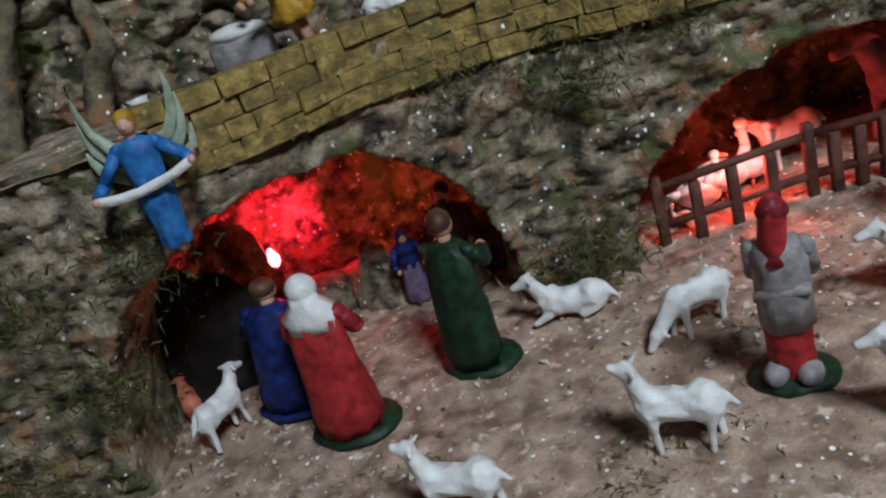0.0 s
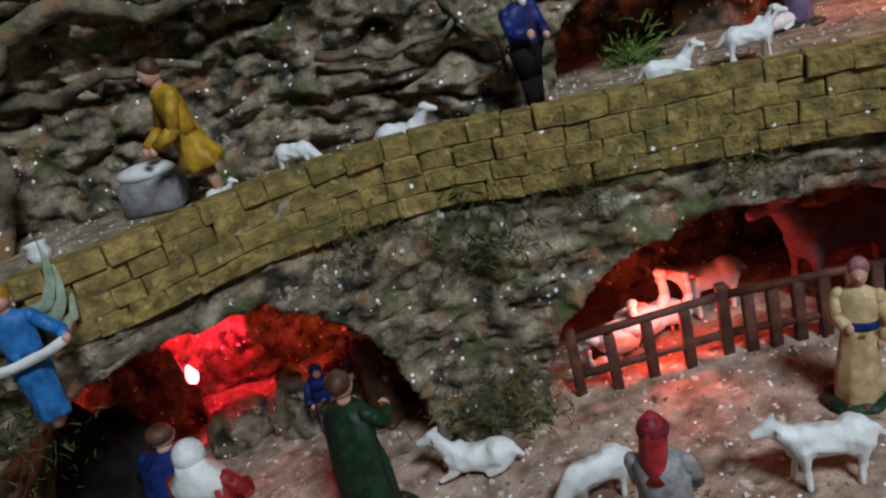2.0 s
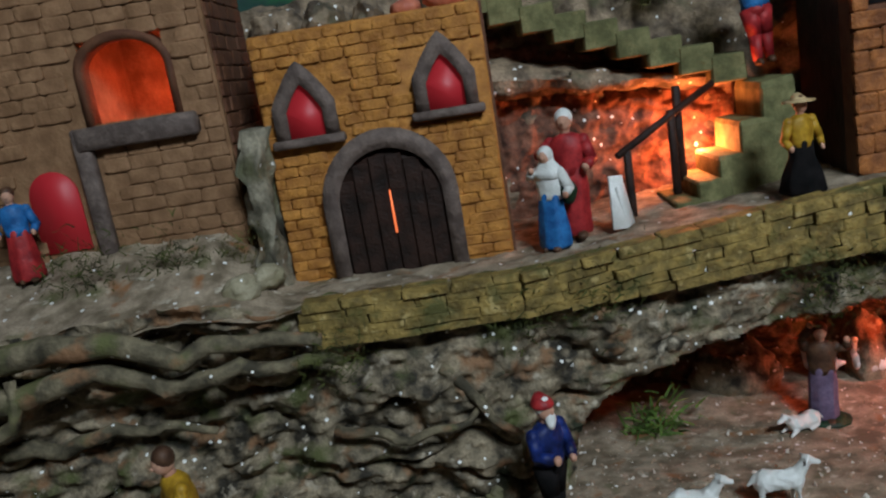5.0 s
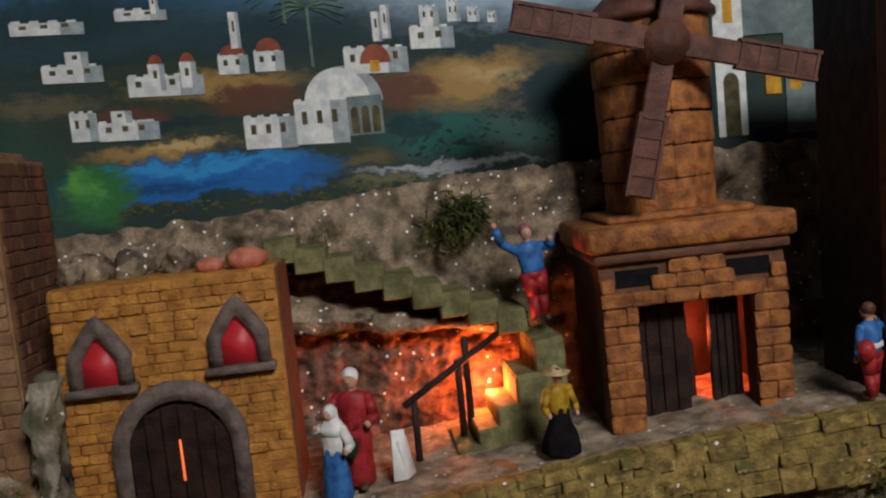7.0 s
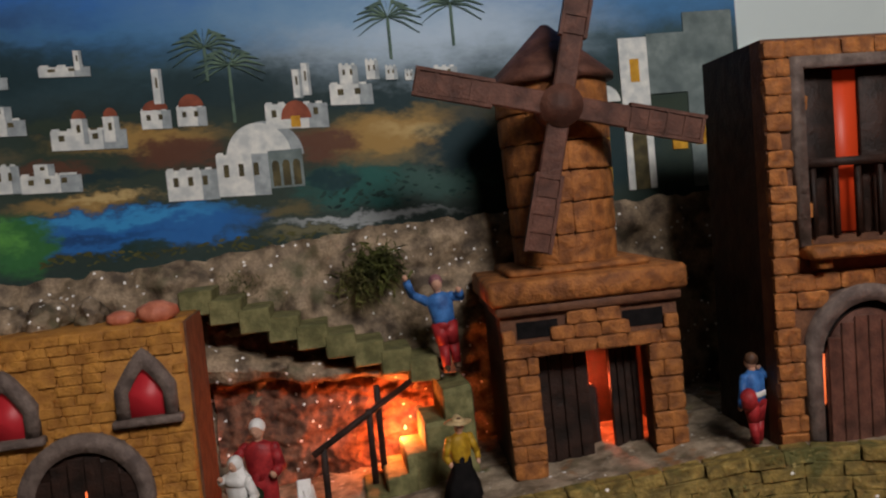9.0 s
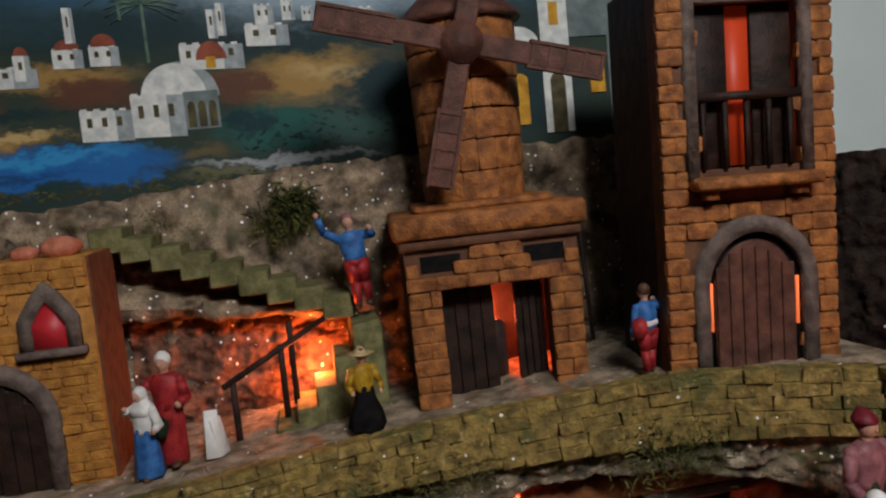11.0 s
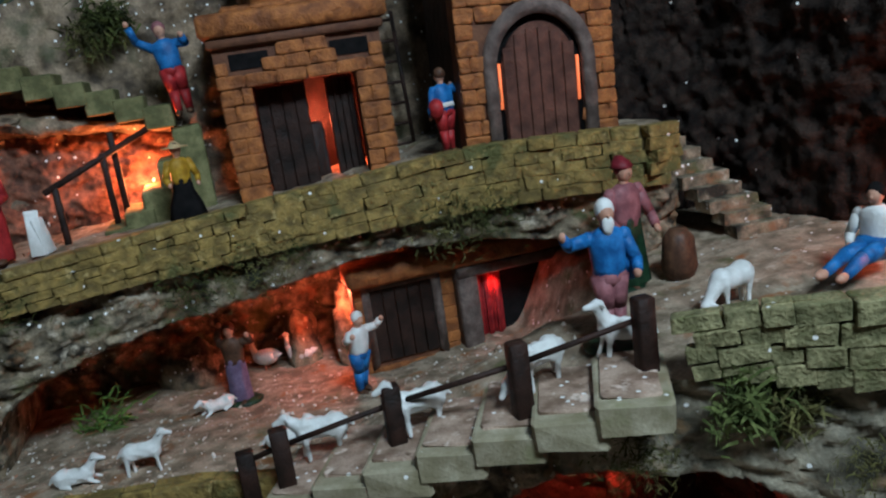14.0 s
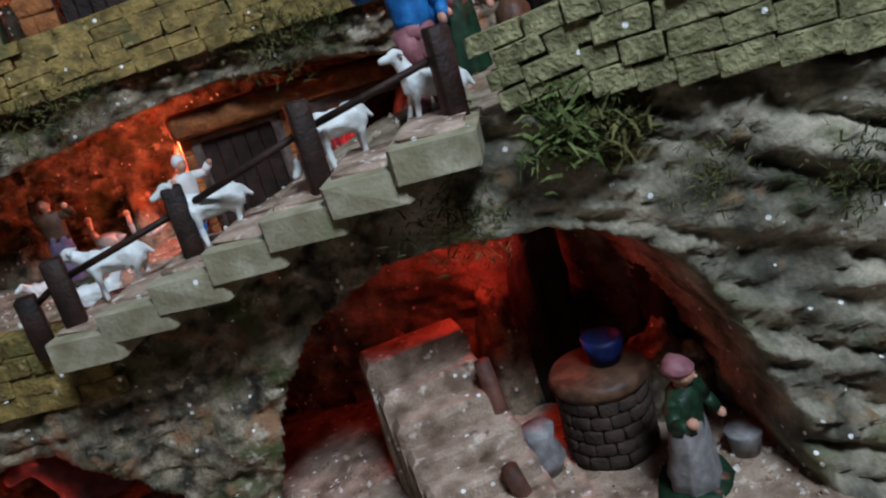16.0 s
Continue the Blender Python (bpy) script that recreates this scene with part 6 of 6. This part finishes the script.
def gravel(name, label, n, seed, pick, material, lo, hi):
    rnd = random.Random(seed)
    verts, faces = [], []
    for _ in range(n):
        x, y, z = pick(rnd)
        r = lo + (hi - lo) * rnd.random() ** 3
        o = len(verts)
        q = Euler((rnd.uniform(0, 6), rnd.uniform(0, 6), rnd.uniform(0, 6))).to_matrix()
        for p in ((1, 0, 0), (-1, 0, 0), (0, 1, 0), (0, -1, 0), (0, 0, 1), (0, 0, -1)):
            verts.append(Vector((x, y, z + r * 0.15)) + q @ Vector([c * r * rnd.uniform(0.5, 1.1) * s for c, s in zip(p, (1, 0.75, 0.5))]))
        faces += [(o + a, o + b, o + c) for a, b, c in ((0, 2, 4), (2, 1, 4), (1, 3, 4), (3, 0, 4), (2, 0, 5), (1, 2, 5), (3, 1, 5), (0, 3, 5))]
    return tagged(mesh_object(name, verts, faces, material, None, False), label, "gravel", kind="stuff")


def on_sand(rnd):
    x = rnd.uniform(-0.4, 0.8)
    y = rnd.uniform(0.20, front(x) + 0.10)
    return x, y, ground_z(x, y)


def on_mid(rnd):
    x = rnd.uniform(-0.3, 0.62)
    y = front(x) + 0.02 + rnd.random() * (0.76 - front(x))
    return x, y, terrace_z(x, y)


CHIP_W = mat("pale_chips", (0.75, 0.70, 0.62), (0.45, 0.38, 0.30), 150, 0.5, 0.3)
CHIP_B = mat("brown_chips", (0.30, 0.17, 0.10), (0.10, 0.05, 0.03), 150, 0.8, 0.3)
CHIP_S = mat("sand_lumps", (0.48, 0.35, 0.24), (0.25, 0.17, 0.11), 150, 0.9, 0.5)
gravel("pale_chips", "pale mica chips strewn over the sand", 1900, 1, on_sand, CHIP_W, 0.0006, 0.0056)
gravel("brown_chips", "brown bark crumbs strewn over the sand", 700, 2, on_sand, CHIP_B, 0.0008, 0.0052)
gravel("sand_lumps", "lumps of sandy earth on the ground", 3200, 3, on_sand, CHIP_S, 0.0012, 0.0046)
gravel("terrace_chips", "pale chips strewn over the terrace", 1500, 4, on_mid, CHIP_W, 0.0006, 0.0042)
gravel("terrace_lumps", "lumps of earth on the terrace", 1500, 5, on_mid, CHIP_S, 0.001, 0.0036)

# ---------------------------------------------------------------- stones of the retaining walls
stone_wall("wall_lower_terrace", "ochre stone retaining wall of uneven courses", lambda x: front(x) + 0.002, -0.205, 0.365,
           lambda x: along([(-0.2, 0.338), (0.0, 0.333), (0.36, 0.325)], x), lambda x: along([(-0.2, 0.390), (0.0, 0.389), (0.36, 0.382)], x), 4, 0.021, STONE_Y)
stone_wall("wall_upper_terrace", "ochre stone retaining wall carrying the upper terrace", lambda x: back(x) - 0.008, -0.035, 0.752,
           lambda x: along([(-0.03, 0.508), (0.2, 0.510), (0.45, 0.520), (0.75, 0.528)], x), lambda x: along([(-0.03, 0.543), (0.12, 0.542), (0.35, 0.563), (0.60, 0.585), (0.75, 0.584)], x), 5, 0.026, STONE_Y)
stone_wall("wall_right_terrace", "olive stone retaining wall of staggered blocks", lambda x: front(x) - 0.004, 0.622, 0.795,
           lambda x: along([(0.62, 0.455), (0.69, 0.446), (0.79, 0.440)], x), lambda x: along([(0.62, 0.494), (0.66, 0.501), (0.75, 0.507), (0.79, 0.507)], x), 4, 0.020, STONE_G)
bricks(*HOUSE_BRICKS, y=-0.0005, seed=11)
bricks(watch, -0.118, 0.110, 0.03, 0.298, 0.011, 0.024, BRICK_T, watch_clear, y=-0.0005, seed=12)
# Right face takes the darker brick to paint in its shadow.
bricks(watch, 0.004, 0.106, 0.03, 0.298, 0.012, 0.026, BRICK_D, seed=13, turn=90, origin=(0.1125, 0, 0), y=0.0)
for x0, x1 in ((-0.080, -0.050), (0.050, 0.080)):
    bricks(mill, x0, x1, 0.0, 0.140, 0.0155, 0.024, BRICK_B, y=-0.0015, seed=14 + round(x0 * 100), deep=0.008)
bricks(mill, -0.080, 0.080, 0.140, 0.178, 0.0125, 0.026, BRICK_B, lambda x, z, w: 0.156 < z < 0.172 and (-0.072 < x < -0.026 or 0.026 < x < 0.070), y=-0.0015, seed=17, deep=0.008)
bricks(tower, -0.078, 0.078, 0.0, 0.366, 0.0145, 0.025, BRICK_B, tower_clear, y=-0.0005, seed=18, deep=0.007)
bricks(inn, -0.124, -0.110, 0.0, 0.108, 0.014, 0.02, BRICK_B, y=0.010, seed=19)
bricks(inn, -0.040, -0.017, 0.0, 0.108, 0.014, 0.03, BRICK_B, y=0.010, seed=20)
bricks(inn, -0.110, -0.040, 0.0, 0.018, 0.009, 0.024, BRICK_B, y=0.010, seed=21)

# courses of the round mill tower
ring_meshes = [piece_mesh("brick", BRICK_B, 700 + k, 0.08, 0.05) for k in range(4)]
for c in range(6):
    z = 0.2305 + 0.0284 * c
    r = 0.0470 + 0.0040 * c / 5
    n = 9
    for i in range(n):
        a = 2 * math.pi * (i + 0.5 * (c % 2)) / n
        for h in (-0.25, 0.25):
            b = a + h * 2 * math.pi / n
            piece("brick", ring_meshes[(i + c) % 4], mill, Matrix.Translation((r * math.sin(b), 0.070 - r * math.cos(b), z)) @ pose(0, 0, 0, 0, 0, math.degrees(b)) @ Matrix.Diagonal((math.pi * r / n * 1.03, 0.005, 0.0268, 1)))
shaft_meshes = [piece_mesh("stone", WELL, 720 + k, 0.14, 0.07) for k in range(3)]
for c in range(5):
    for i in range(14):
        a = 2 * math.pi * (i + 0.5 * (c % 2)) / 14
        piece("stone", shaft_meshes[(i + c) % 3], well, Matrix.Translation((0.030 * math.sin(a), -0.030 * math.cos(a), 0.005 + 0.0105 * c)) @ pose(0, 0, 0, 0, 0, math.degrees(a)) @ Matrix.Diagonal((0.0128, 0.006, 0.0098, 1)))
